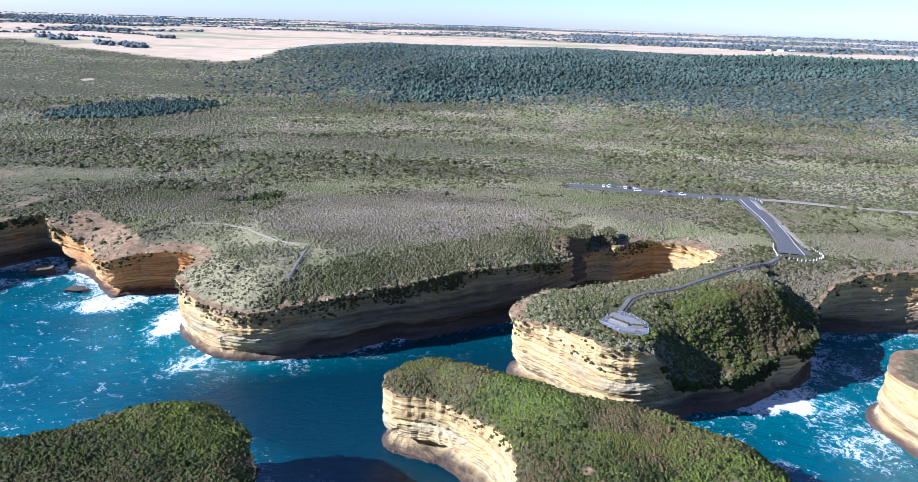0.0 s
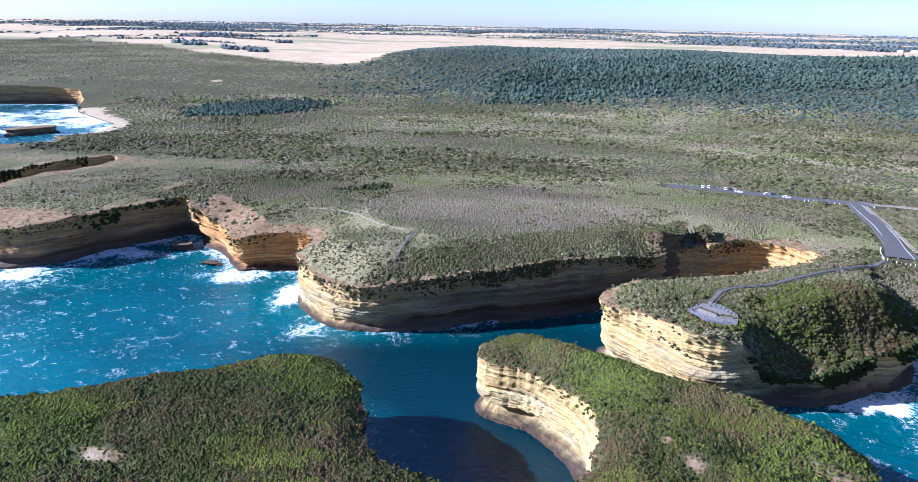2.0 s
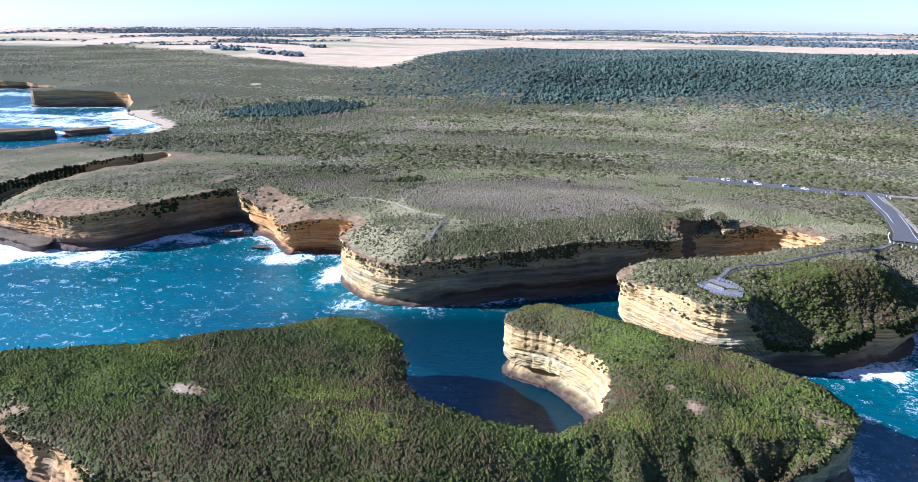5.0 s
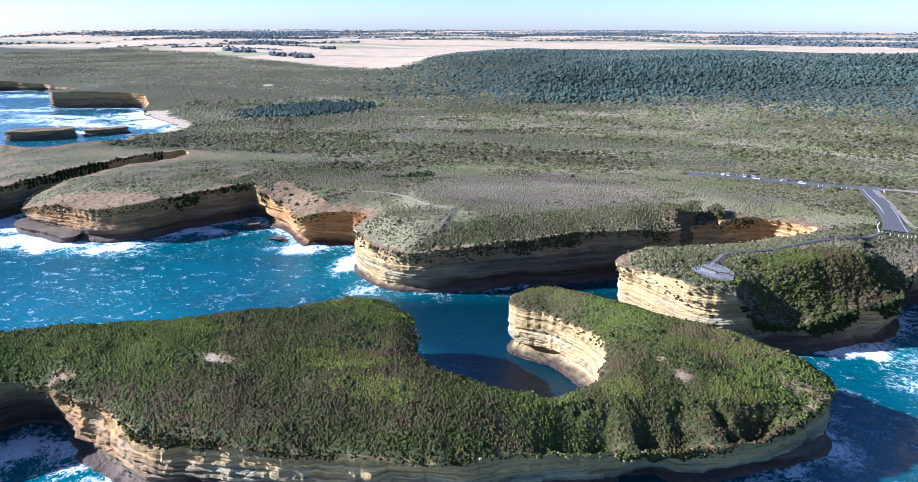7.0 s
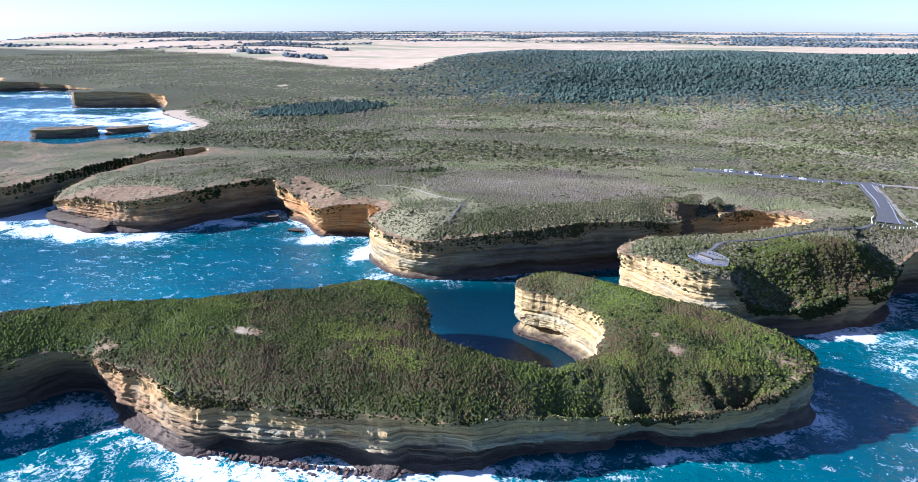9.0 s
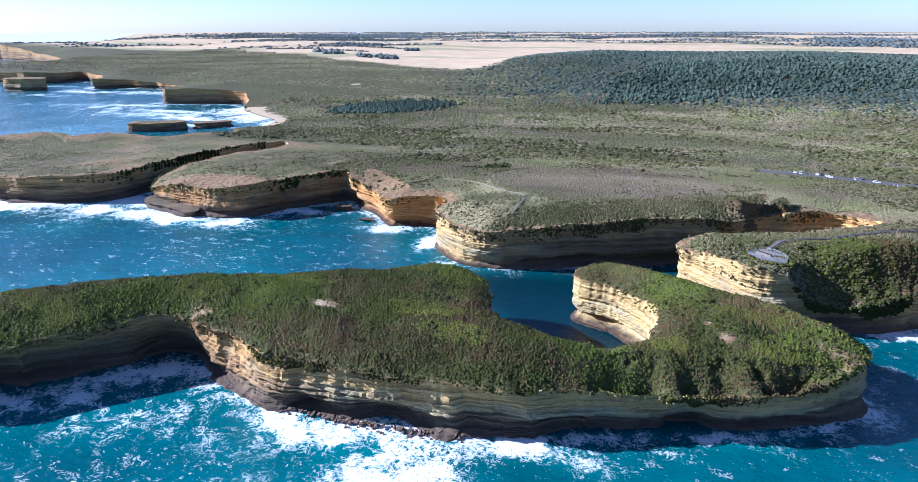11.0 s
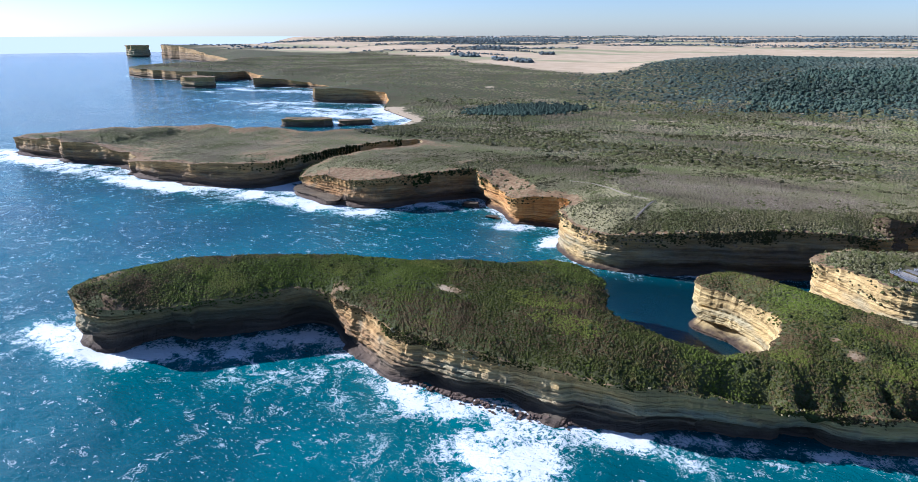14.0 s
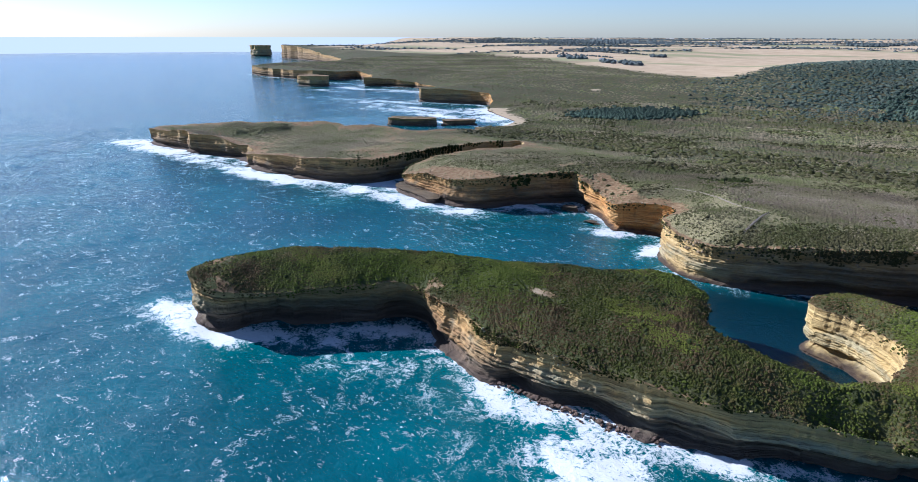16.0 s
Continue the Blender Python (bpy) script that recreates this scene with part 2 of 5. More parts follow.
    # aerated water round the foam is paler
    deep = w.mix(w.math("MULTIPLY", w.span(w.math("ADD", w.math("MULTIPLY", lace, 0.5), amount), 0.45, 1.1, 0.0, 0.65), w.math("SUBTRACT", 1.0, calm_dark)), deep, (0.012, 0.21, 0.23))
    w.colour(w.mix(foam, deep, (0.60, 0.62, 0.62)))
    w.put(w.math("ADD", w.span(foam, 0.0, 0.5, 0.10, 0.75), w.math("MULTIPLY", calm_dark, 0.16)), w.bsdf.inputs["Roughness"])
    h = w.math("ADD", w.math("MULTIPLY", chop, 4.2), w.math("MULTIPLY", w.noise(p, 1.1, 5, 0.65), 0.8))
    h = w.math("ADD", h, w.math("MULTIPLY", foam, 0.35))
    w.bump(h, 0.27, 0.75)
    return w.mat


ROCK = rock_material()
BROWN_ROCK = rock_material("brown_rock", 0.85)
GROUND = ground_material("heath_ground", (0.6, 0.62, 0.55))
SCRUB_GROUND = ground_material("scrub_litter", (0.42, 0.5, 0.32))
SEA = sea_material()
HEATH = leaf_material("heath_leaves", (0.135, 0.122, 0.064), (0.165, 0.147, 0.08), (0.2, 0.176, 0.104), (0.115, 0.125, 0.043), 0.9, 0.024, (0.195, 0.155, 0.1), 0.35)
LUSH = leaf_material("coastal_shrub_leaves", (0.038, 0.044, 0.010), (0.058, 0.067, 0.013), (0.088, 0.101, 0.020), (0.10, 0.064, 0.032), 0.95, 0.024, (0.094, 0.125, 0.016), 0.45)
LIME = leaf_material("low_bright_grass", (0.084, 0.095, 0.014), (0.105, 0.12, 0.018), (0.13, 0.146, 0.026), (0.09, 0.084, 0.024), 0.6, 0.08, None, 0.35)
DEEP = leaf_material("dense_shrub_leaves", (0.026, 0.036, 0.009), (0.038, 0.05, 0.012), (0.058, 0.072, 0.019), (0.055, 0.056, 0.026), 0.6, 0.08, None, 0.5)
DRY = leaf_material("dry_heath_twigs", (0.13, 0.104, 0.07), (0.18, 0.145, 0.098), (0.225, 0.185, 0.13), (0.14, 0.128, 0.062), 0.6, 0.03, None, 0.4)
STRAW = leaf_material("dry_tussock_blades", (0.12, 0.11, 0.06), (0.19, 0.17, 0.10), (0.29, 0.255, 0.165), (0.12, 0.125, 0.05), 0.6, 0.05, None, 0.3)
# gum green lightened to carry some haze in the colour
HAZE_GUM = leaf_material("hazed_tall_gum_leaves", (0.035, 0.055, 0.042), (0.046, 0.07, 0.05), (0.06, 0.086, 0.06), (0.066, 0.09, 0.062), 0.6, 0.01, None, 0.25)
BUSH = leaf_material("heath_bush_leaves", (0.056, 0.058, 0.019), (0.072, 0.074, 0.024), (0.092, 0.094, 0.034), (0.105, 0.088, 0.045), 0.6, 0.03, None, 0.4)
# bluish leaf green, with the haze over the hills mixed into it
HAZE_WOOD = leaf_material("hazed_gum_leaves", (0.045, 0.066, 0.052), (0.058, 0.082, 0.062), (0.076, 0.100, 0.074), (0.09, 0.108, 0.082), 0.75, 0.006, None, 0.3)


# ---- number helpers ----
def lattice(ix, iy, seed):
    h = (ix.astype(np.int64) * 374761393 + iy.astype(np.int64) * 668265263 + seed * 974634777) & 0x7FFFFFFF
    h = ((h ^ (h >> 13)) * 1274126177) & 0x7FFFFFFF
    return ((h ^ (h >> 16)) & 0xFFFF) / 65535.0


def value_noise(x, y, seed=0):
    """Smooth noise from 0 to 1 over arrays."""
    x, y = np.asarray(x, float), np.asarray(y, float)
    ix, iy = np.floor(x), np.floor(y)
    fx, fy = x - ix, y - iy
    fx, fy = fx * fx * (3 - 2 * fx), fy * fy * (3 - 2 * fy)
    a, b = lattice(ix, iy, seed), lattice(ix + 1, iy, seed)
    c, d = lattice(ix, iy + 1, seed), lattice(ix + 1, iy + 1, seed)
    return (a * (1 - fx) + b * fx) * (1 - fy) + (c * (1 - fx) + d * fx) * fy


def fbm(x, y, seed=0, octaves=4):
    total, amp, norm = 0.0, 1.0, 0.0
    for k in range(octaves):
        total = total + amp * value_noise(x * 2 ** k, y * 2 ** k, seed + 17 * k)
        norm += amp
        amp *= 0.5
    return total / norm


def smooth(v, a, b):
    t = np.clip((v - a) / (b - a), 0, 1)
    return t * t * (3 - 2 * t)


def resample(control, step, closed=True):
    """A Catmull-Rom line through rows of numbers (x, y, more), cut every step metres; step may be a function of x, y."""
    c = np.array(control, float)
    n = len(c)
    out = []
    for i in range(n if closed else n - 1):
        p = [c[(i + k) % n] if closed else c[min(max(i + k, 0), n - 1)] for k in (-1, 0, 1, 2)]
        length = np.hypot(*(p[2] - p[1])[:2])
        s = step(*p[1][:2]) if callable(step) else step
        m = max(1, int(round(length / s)))
        for t in np.arange(m) / m:
            q = 0.5 * (2 * p[1] + (p[2] - p[0]) * t + (2 * p[0] - 5 * p[1] + 4 * p[2] - p[3]) * t * t + (3 * p[1] - p[0] - 3 * p[2] + p[3]) * t ** 3)
            q[2:] = p[1][2:] * (1 - t) + p[2][2:] * t
            out.append(0.65 * q + 0.35 * (p[1] * (1 - t) + p[2] * t))
    if not closed:
        out.append(c[-1])
    return np.array(out)


def inside(px, py, ring):
    hit = np.zeros(len(px), bool)
    x, y = ring[:, 0], ring[:, 1]
    xn, yn = np.roll(x, -1), np.roll(y, -1)
    for a, b, c, d in zip(x, y, xn, yn):
        if b != d:
            hit ^= ((b > py) != (d > py)) & (px < (c - a) * (py - b) / (d - b) + a)
    return hit


def nearest(px, py, line, closed=True):
    """Distance to a line of rows (x, y, more), and the further columns at the nearest place."""
    best = np.full(len(px), 1e12)
    more = np.zeros((len(px), line.shape[1] - 2))
    n = len(line)
    for i in range(n if closed else n - 1):
        a, b = line[i], line[(i + 1) % n]
        dx, dy = b[0] - a[0], b[1] - a[1]
        t = np.clip(((px - a[0]) * dx + (py - a[1]) * dy) / max(dx * dx + dy * dy, 1e-9), 0, 1)
        d = (px - a[0] - t * dx) ** 2 + (py - a[1] - t * dy) ** 2
        k = d < best
        best[k] = d[k]
        if more.shape[1]:
            more[k] = a[2:] + t[k, None] * (b[2:] - a[2:])
    return np.sqrt(best), more


def mesh_of(name, verts, faces, material, flat=False, **attributes):
    """A mesh from arrays: verts (n, 3), faces (m, 3) or (m, 4), and numbers for each vertex."""
    verts, faces = np.asarray(verts, np.float32), np.asarray(faces, np.int32)
    me = bpy.data.meshes.new(name)
    k = faces.shape[1]
    me.vertices.add(len(verts))
    me.vertices.foreach_set("co", verts.ravel())
    me.loops.add(faces.size)
    me.loops.foreach_set("vertex_index", faces.ravel())
    me.polygons.add(len(faces))
    me.polygons.foreach_set("loop_start", np.arange(0, faces.size, k, dtype=np.int32))
    me.update(calc_edges=True)
    me.polygons.foreach_set("use_smooth", np.full(len(faces), not flat))
    for key, values in attributes.items():
        me.attributes.new(key, "FLOAT", "POINT").data.foreach_set("value", np.asarray(values, np.float32))
    me.materials.append(material)
    me.validate()
    return me


def part(name, bm, material, parent=None, label="", smooth_faces=False):
    """One bmesh as one mesh object, under a thing or a part."""
    me = bpy.data.meshes.new(name)
    bmesh.ops.recalc_face_normals(bm, faces=bm.faces)
    bm.to_mesh(me)
    bm.free()
    me.materials.append(material)
    if smooth_faces:
        me.polygons.foreach_set("use_smooth", np.full(len(me.polygons), True))
    ob = new(name, me)
    ob.parent = parent
    return tagged(ob, label)


def empty(name, m, label="", category="", group="", kind=""):
    ob = new(name)
    ob.empty_display_size = 0.3
    ob.matrix_basis = m
    return tagged(ob, label, category, group, kind)


def box(x, y, z, dx, dy, dz, bevel=0.0, turn=0.0, bm=None):
    """A box centred on x, y with its foot at z."""
    bm = bm or bmesh.new()
    made = bmesh.ops.create_cube(bm, size=1.0, matrix=pose(x, y, z + dz / 2, 0, 0, turn) @ Matrix.Diagonal((dx, dy, dz, 1)))
    if bevel:
        edges = {e for v in made["verts"] for e in v.link_edges}
        bmesh.ops.bevel(bm, geom=list(edges), offset=bevel, segments=1, affect="EDGES")
    return bm


# ---- plan of the coast: x, y, height of the rim, ochre, grey ----
EAST = [(4700, 60, 30, 0, .2), (1500, 170, 30, 0, .2), (600, 220, 30, 0, .2), (330, 238, 29, .1, .3), (240, 250, 29, .3, .4), (198, 249, 28, .5, .4), (170, 245, 27, .5, .5), (153, 239, 25, .3, .7)]
LOOKOUT_POINT = [(141, 230, 19, 0, .8), (138, 221, 17, 0, .6), (127, 204, 17, 0, .35), (112, 195, 16, 0, .35), (98, 188, 13, 0, .6), (84, 182, 10, 0, .9), (71, 178, 14, 0, .9),
                 (61, 174, 25, 0, .3), (53, 173, 27, .1, 0), (44, 177, 27, .1, 0), (34, 187, 26, .1, 0), (23, 195, 25, .15, 0), (18, 202, 24, .2, 0), (20, 210, 24, .2, 0),
                 (30, 216, 26, .2, .2), (51, 224, 27, .2, .4), (74, 232, 27.5, .3, .4), (92, 239, 28.5, .4, .2), (103, 248, 29, .4, .1)]
GORGE = [(111, 259, 28, .35, .1), (116, 271, 25, .45, .1), (110, 284, 23, .5, 0), (97, 290, 23.5, .6, 0), (84, 288, 24.5, .6, 0), (74, 279, 24, .5, .2), (66, 281, 21, .5, .5),
         (55, 275, 20, .4, .7), (46, 267, 20, .3, .8), (33, 254, 24, .2, .95), (14, 243, 25, .1, .95), (-4, 234, 25, .1, .9), (-22, 226, 24, .1, .85)]
HEADLAND = [(-40, 216, 23, .1, .8), (-52, 212, 22, .1, .7), (-66, 207, 21, .15, .4), (-80, 205, 20, .1, .1), (-90, 210, 20, .15, .1), (-104, 222, 21, .15, .1), (-113, 234, 21, .2, .1),
            (-112, 242, 21, .9, 0), (-113, 253, 20, 1, 0), (-120, 262, 20, 1, 0), (-134, 262, 20, 1, 0), (-146, 257, 19, .9, .1), (-155, 256, 18, .8, .2), (-162, 262, 18, .8, .1), (-166, 272, 16, .8, 0),
            (-178, 283, 15, .8, 0), (-189, 288, 18, .8, 0), (-198, 291, 21, .7, 0), (-203, 299, 22, .5, .4)]
CAPE = [(-210, 306, 22, .3, .8), (-222, 289, 23, .4, .7), (-237, 268, 22, .5, .7), (-248, 249, 22, .5, .7), (-266, 238, 20, .5, .7), (-284, 238, 19, .55, .6), (-306, 243, 18, .55, .6),
        (-324, 247, 15, .6, .5), (-340, 256, 11, .3, .8), (-349, 272, 14, .3, .8), (-349, 300, 18, .3, .8), (-336, 348, 20, .2, .8), (-320, 392, 20, .1, .8)]
LONG_HEAD = [(-336, 410, 20, .1, .8), (-348, 378, 21, .1, .9), (-362, 330, 21, .2, .9), (-364, 282, 21, .2, .9), (-367, 252, 20, .3, .8), (-388, 233, 20, .3, .6), (-420, 223, 19, .3, .6),
             (-467, 217, 17, .3, .6), (-505, 218, 12, .4, .6), (-520, 232, 12, .4, .6), (-560, 228, 18, .3, .7), (-605, 226, 20, .3, .7), (-660, 226, 20, .3, .7), (-700, 218, 17, .3, .7),
             (-716, 222, 15, .2, .8), (-712, 244, 18, .2, .8), (-670, 285, 22, .2, .7), (-610, 330, 23, .2, .7), (-540, 362, 23, .2, .7), (-468, 392, 22, .2, .7), (-440, 432, 19, .2, .7)]
BAY = [(-446, 480, 13, .3, .6), (-470, 520, 8, .4, .5), (-500, 545, 4, .4, .4), (-490, 590, 2, .4, 0), (-505, 640, 1.2, .2, 0), (-540, 668, 1.0, .2, 0), (-585, 700, 1.2, .2, 0),
       (-622, 728, 3, .5, 0), (-650, 770, 18, .8, 0), (-690, 800, 23, .6, .2), (-740, 785, 25, .3, .6), (-806, 760, 25, .3, .6), (-822, 785, 24, .3, .6), (-850, 850, 18, .3, .5)]
FAR_COAST = [(-930, 950, 8, .4, .3), (-1040, 985, 12, .5, .2), (-1128, 962, 20, .4, .4), (-1160, 935, 20, .4, .4), (-1190, 990, 18, .5, .3), (-1290, 1070, 16, .6, .2), (-1377, 1100, 22, .5, .2),
             (-1390, 1010, 24, .3, .5), (-1508, 984, 24, .3, .6), (-1700, 1005, 24, .3, .6), (-1805, 1050, 24, .3, .6), (-1830, 1120, 24, .3, .6), (-1760, 1290, 25, .3, .6), (-1950, 1520, 28, .3, .5),
             (-2300, 1720, 32, .3, .5), (-2620, 1830, 58, .3, .6), (-2850, 1880, 66, .3, .6), (-2890, 1970, 66, .3, .6), (-2750, 2180, 50, .3, .5), (-3000, 2600, 20, .2, .4), (-3500, 3200, 15, .2, .3)]
BACK = [(-3700, 3420, 20, 0, 0), (-2500, 4200, 90, 0, 0), (-900, 4760, 98, 0, 0), (900, 4800, 98, 0, 0), (2600, 4150, 98, 0, 0), (4200, 2600, 98, 0, 0), (4700, 1000, 60, 0, 0)]
MID_X, MID_Y = 0.0, -50.0


def coast_step(x, y):
    r = math.hypot(x - MID_X, y - MID_Y)
    return 1.6 if r < 460 else 3.2 if r < 800 else 8 if r < 1500 else 25


def roughen(ring, size, seed, near=0.0):
    """Moves a ring in and out by noise, so that the edge is uneven; the rim rises and falls too."""
    p = ring.copy()
    t = np.roll(p[:, :2], -2, 0) - np.roll(p[:, :2], 2, 0)
    n = np.stack([t[:, 1], -t[:, 0]], 1) / np.maximum(np.hypot(t[:, 0], t[:, 1]), 1e-6)[:, None]
    d = (fbm(p[:, 0] * 0.06, p[:, 1] * 0.06, seed, 3) - 0.5) * 2 * size + (value_noise(p[:, 0] * 0.35, p[:, 1] * 0.35, seed + 5) - 0.5) * size * 0.7
    d = d + near * ((fbm(p[:, 0] * 0.028, p[:, 1] * 0.028, seed + 31, 3) - 0.5) * 2 + 0.5 * (fbm(p[:, 0] * 0.11, p[:, 1] * 0.11, seed + 33, 2) - 0.5))
    d = d + (value_noise(p[:, 0] * 0.75, p[:, 1] * 0.75, seed + 6) - 0.5) * size * 0.6 * (np.hypot(p[:, 0], p[:, 1]) < 480)
    p[:, :2] += n * d[:, None]
    p[:, 2] += near * 0.55 * (fbm(p[:, 0] * 0.03, p[:, 1] * 0.03, seed + 35, 3) - 0.5) * np.clip(p[:, 2] / 10, 0, 1)
    p[:, 2] += (fbm(p[:, 0] * 0.09, p[:, 1] * 0.09, seed + 9, 3) - 0.5) * np.clip(p[:, 2] / 6, 0, 2.4)
    return p


FACE_SPOTS = {}


def cliff_mesh(name, ring, first, last, rows=60, strength=1.0, seed=0, caves=(), stone=None):
    """A layered cliff hung from the ring's rim down to below the water: ledges, blocks, gullies, a wave-cut notch and foot."""
    n = len(ring)
    area = 0.5 * np.sum(ring[:, 0] * np.roll(ring[:, 1], -1) - np.roll(ring[:, 0], -1) * ring[:, 1])
    side = 1.0 if area > 0 else -1.0
    xy = ring[:, :2]
    sm = sum(np.roll(xy, k, 0) for k in range(-3, 4)) / 7
    t = np.roll(sm, -1, 0) - np.roll(sm, 1, 0)
    nrm = side * np.stack([t[:, 1], -t[:, 0]], 1) / np.maximum(np.hypot(t[:, 0], t[:, 1]), 1e-6)[:, None]
    gap = np.hypot(*(np.roll(xy, -1, 0) - xy).T)
    s = np.cumsum(gap)
    idx = np.arange(first, last)
    u = np.linspace(0, 1, rows) ** 0.9
    rim = ring[idx, 2]
    Z = -1.6 + u[:, None] * (rim + 1.6)[None]
    S = np.broadcast_to(s[idx], Z.shape)
    # small bays of the rim fade out down the face
    even = sum(np.roll(xy, k, 0) for k in range(-6, 7)) / 13
    even = np.where((np.hypot(*(even - xy).T) < 4.0)[:, None], even, xy)
    keep = 0.12 + 0.88 * u[:, None] ** 4
    X0, Y0 = even[idx, 0] * (1 - keep) + xy[idx, 0] * keep, even[idx, 1] * (1 - keep) + xy[idx, 1] * keep
    size = np.clip(rim / 14, 0.08, 1.0)[None] * strength
    tilt = Z + 1.6 * fbm(S * 0.015, S * 0.011, seed + 3, 2)
    step = np.floor(tilt * 0.5)
    thin = np.floor(tilt * 1.5)
    ledge = lattice(step, np.floor(S / 260), seed + 4) - 0.55
    bold = 0.25 + 0.9 * smooth(fbm(S * 0.022, Z * 0.09, seed + 23, 2), 0.4, 0.65)
    d = 0.75 * ledge + bold * (0.9 * (lattice(thin, np.floor(S / 140), seed + 14) - 0.5)) + 0.6 * (value_noise(S * 0.05, thin * 1.3, seed + 15) - 0.5) + 1.8 * (fbm(S * 0.014, Z * 0.30, seed + 1) - 0.5)
    # upright joints break the beds into blocks
    joint = np.floor(S / 5.5 + 1.5 * value_noise(S * 0.04, step * 0.7, seed + 21))
    d += 0.5 * (lattice(joint, step, seed + 2) - 0.5) * smooth(value_noise(S * 0.02, step * 0.3, seed + 22), 0.35, 0.65) + 0.5 * (value_noise(S * 0.55, Z * 0.5, seed + 6) - 0.5)
    d -= 3.0 * smooth(fbm(S * 0.045, Z * 0.02, seed + 7, 3), 0.55, 0.8)
    d -= 3.6 * np.exp(-((Z - 3.4) / 2.2) ** 2) * smooth(fbm(S * 0.03, Z * 0, seed + 8, 2), 0.25, 0.6)
    d += 0.6 * (value_noise(S * 0.9, Z * 0.9, seed + 16) - 0.5)
    d += 2.2 * smooth(1.9 - Z, 0.0, 0.9) * (0.2 + fbm(S * 0.06, Z * 0, seed + 11, 2))
    d += 0.5 * smooth(1 - u, 0.0, 0.5)[:, None]
    comb = np.abs(2 * value_noise(S * 0.085, Z * 0.015, seed + 18) - 1) ** 0.8 + 0.35 * np.abs(2 * value_noise(S * 0.27, Z * 0.05, seed + 19) - 1)
    d -= 2.4 * (1 - np.clip(comb, 0, 1)) * smooth(u, 0.35, 0.75)[:, None] * (0.08 + 0.92 * np.clip(ring[idx, 3] + 0.7 * ring[idx, 4], 0, 1))[None]
    for cx, cy, wide, deep, high in caves:
        g = np.exp(-((X0 - cx) ** 2 + (Y0 - cy) ** 2) / wide ** 2)
        d -= deep * g * np.clip(1 - (np.maximum(Z, 0) / high) ** 2, 0, 1)
    d *= size * (1 - u[:, None] ** 7)
    X, Y = X0 + nrm[idx, 0] * d, Y0 + nrm[idx, 1] * d
    Z = Z + (1 - u[:, None] ** 5) * (value_noise(S * 0.3, Z * 0.4, seed + 12) - 0.5) * 0.25 * (Z > 0.5)
    verts = np.stack([X, Y, Z], -1).reshape(-1, 3)
    FACE_SPOTS[name, seed] = np.stack([X, Y, Z], -1), nrm[idx], u
    m = len(idx)
    whole = m == n
    a = (np.arange(rows - 1)[:, None] * m + np.arange(m if whole else m - 1)[None])
    b = (np.arange(rows - 1)[:, None] * m + (np.arange(m if whole else m - 1) + 1)[None] % m)
    faces = np.stack([a, b, b + m, a + m], -1).reshape(-1, 4)
    if side < 0:
        faces = faces[:, ::-1]
    tile = lambda k: np.broadcast_to(ring[idx, k], Z.shape).ravel()
    return mesh_of(name, verts, faces, stone or ROCK, flat=True, ochre=tile(3), grey=tile(4), crest=np.broadcast_to(u[:, None], Z.shape).ravel())


def sheet(ring, spots):
    """Triangles that fill a ring, with the spots as inner corners. Returns xy and faces."""
    from_ring = [Vector(p[:2]) for p in ring]
    from mathutils.geometry import delaunay_2d_cdt
    out = delaunay_2d_cdt(from_ring + [Vector(p) for p in spots], [], [list(range(len(ring)))], 1, 1e-4)
    return np.array([tuple(v) for v in out[0]]), np.array([f for f in out[2] if len(f) == 3])


def grid_spots(x0, x1, y0, y1, step, seed):
    gx, gy = np.meshgrid(np.arange(x0, x1, step), np.arange(y0, y1, step))
    gx, gy = gx.ravel(), gy.ravel()
    rng = np.random.default_rng(seed)
    return gx + rng.uniform(-.3, .3, len(gx)) * step, gy + rng.uniform(-.3, .3, len(gy)) * step


# ---- mainland ----
coast = EAST + LOOKOUT_POINT + GORGE + HEADLAND + CAPE + LONG_HEAD + BAY + FAR_COAST
shore_line = resample(coast, coast_step, closed=False)
main_ring = np.concatenate([shore_line, resample(BACK, 180, closed=False)])
# the far headlands are more broken
wide = 9.0 * smooth(-main_ring[:, 0], 372, 470) * smooth(np.hypot(main_ring[:, 0], main_ring[:, 1]), 420, 560) * (main_ring[:, 2] > 6)
wide = wide + 4.5 * smooth(-main_ring[:, 0], 212, 250) * (1 - smooth(-main_ring[:, 0], 352, 372)) * (main_ring[:, 1] < 420)
main_ring[:len(shore_line)] = roughen(main_ring, 2.0, 3, wide)[:len(shore_line)]
coarse_ring = np.array(coast + BACK, float)
# the capes west of the cove get a darker rock colour
main_ring[:, 4] = np.where(main_ring[:, 0] < -208, np.maximum(main_ring[:, 4], 0.88), main_ring[:, 4])

# paths and road as lines of x, y
CAR_PARK = [(70, 404), (95, 400.5), (116, 396.5), (151, 389.5), (176, 385), (186, 384)]
ROAD = [(176, 385), (172, 366), (168, 347), (164, 323), (157, 296), (152, 278), (149, 266)]
TRACK_EAST = [(186, 385), (201, 384), (219, 379), (240, 374), (290, 372), (360, 380)]
FOOTPATH = [(139, 260), (125, 249), (108, 237), (92, 225), (79, 217), (68, 213.5), (62, 209), (57.5, 203), (54.5, 198)]
HEAD_TRACK = [(-65, 222), (-64, 237), (-63, 250), (-67, 253), (-77, 259), (-88, 270), (-98, 280), (-112, 287), (-128, 288)]
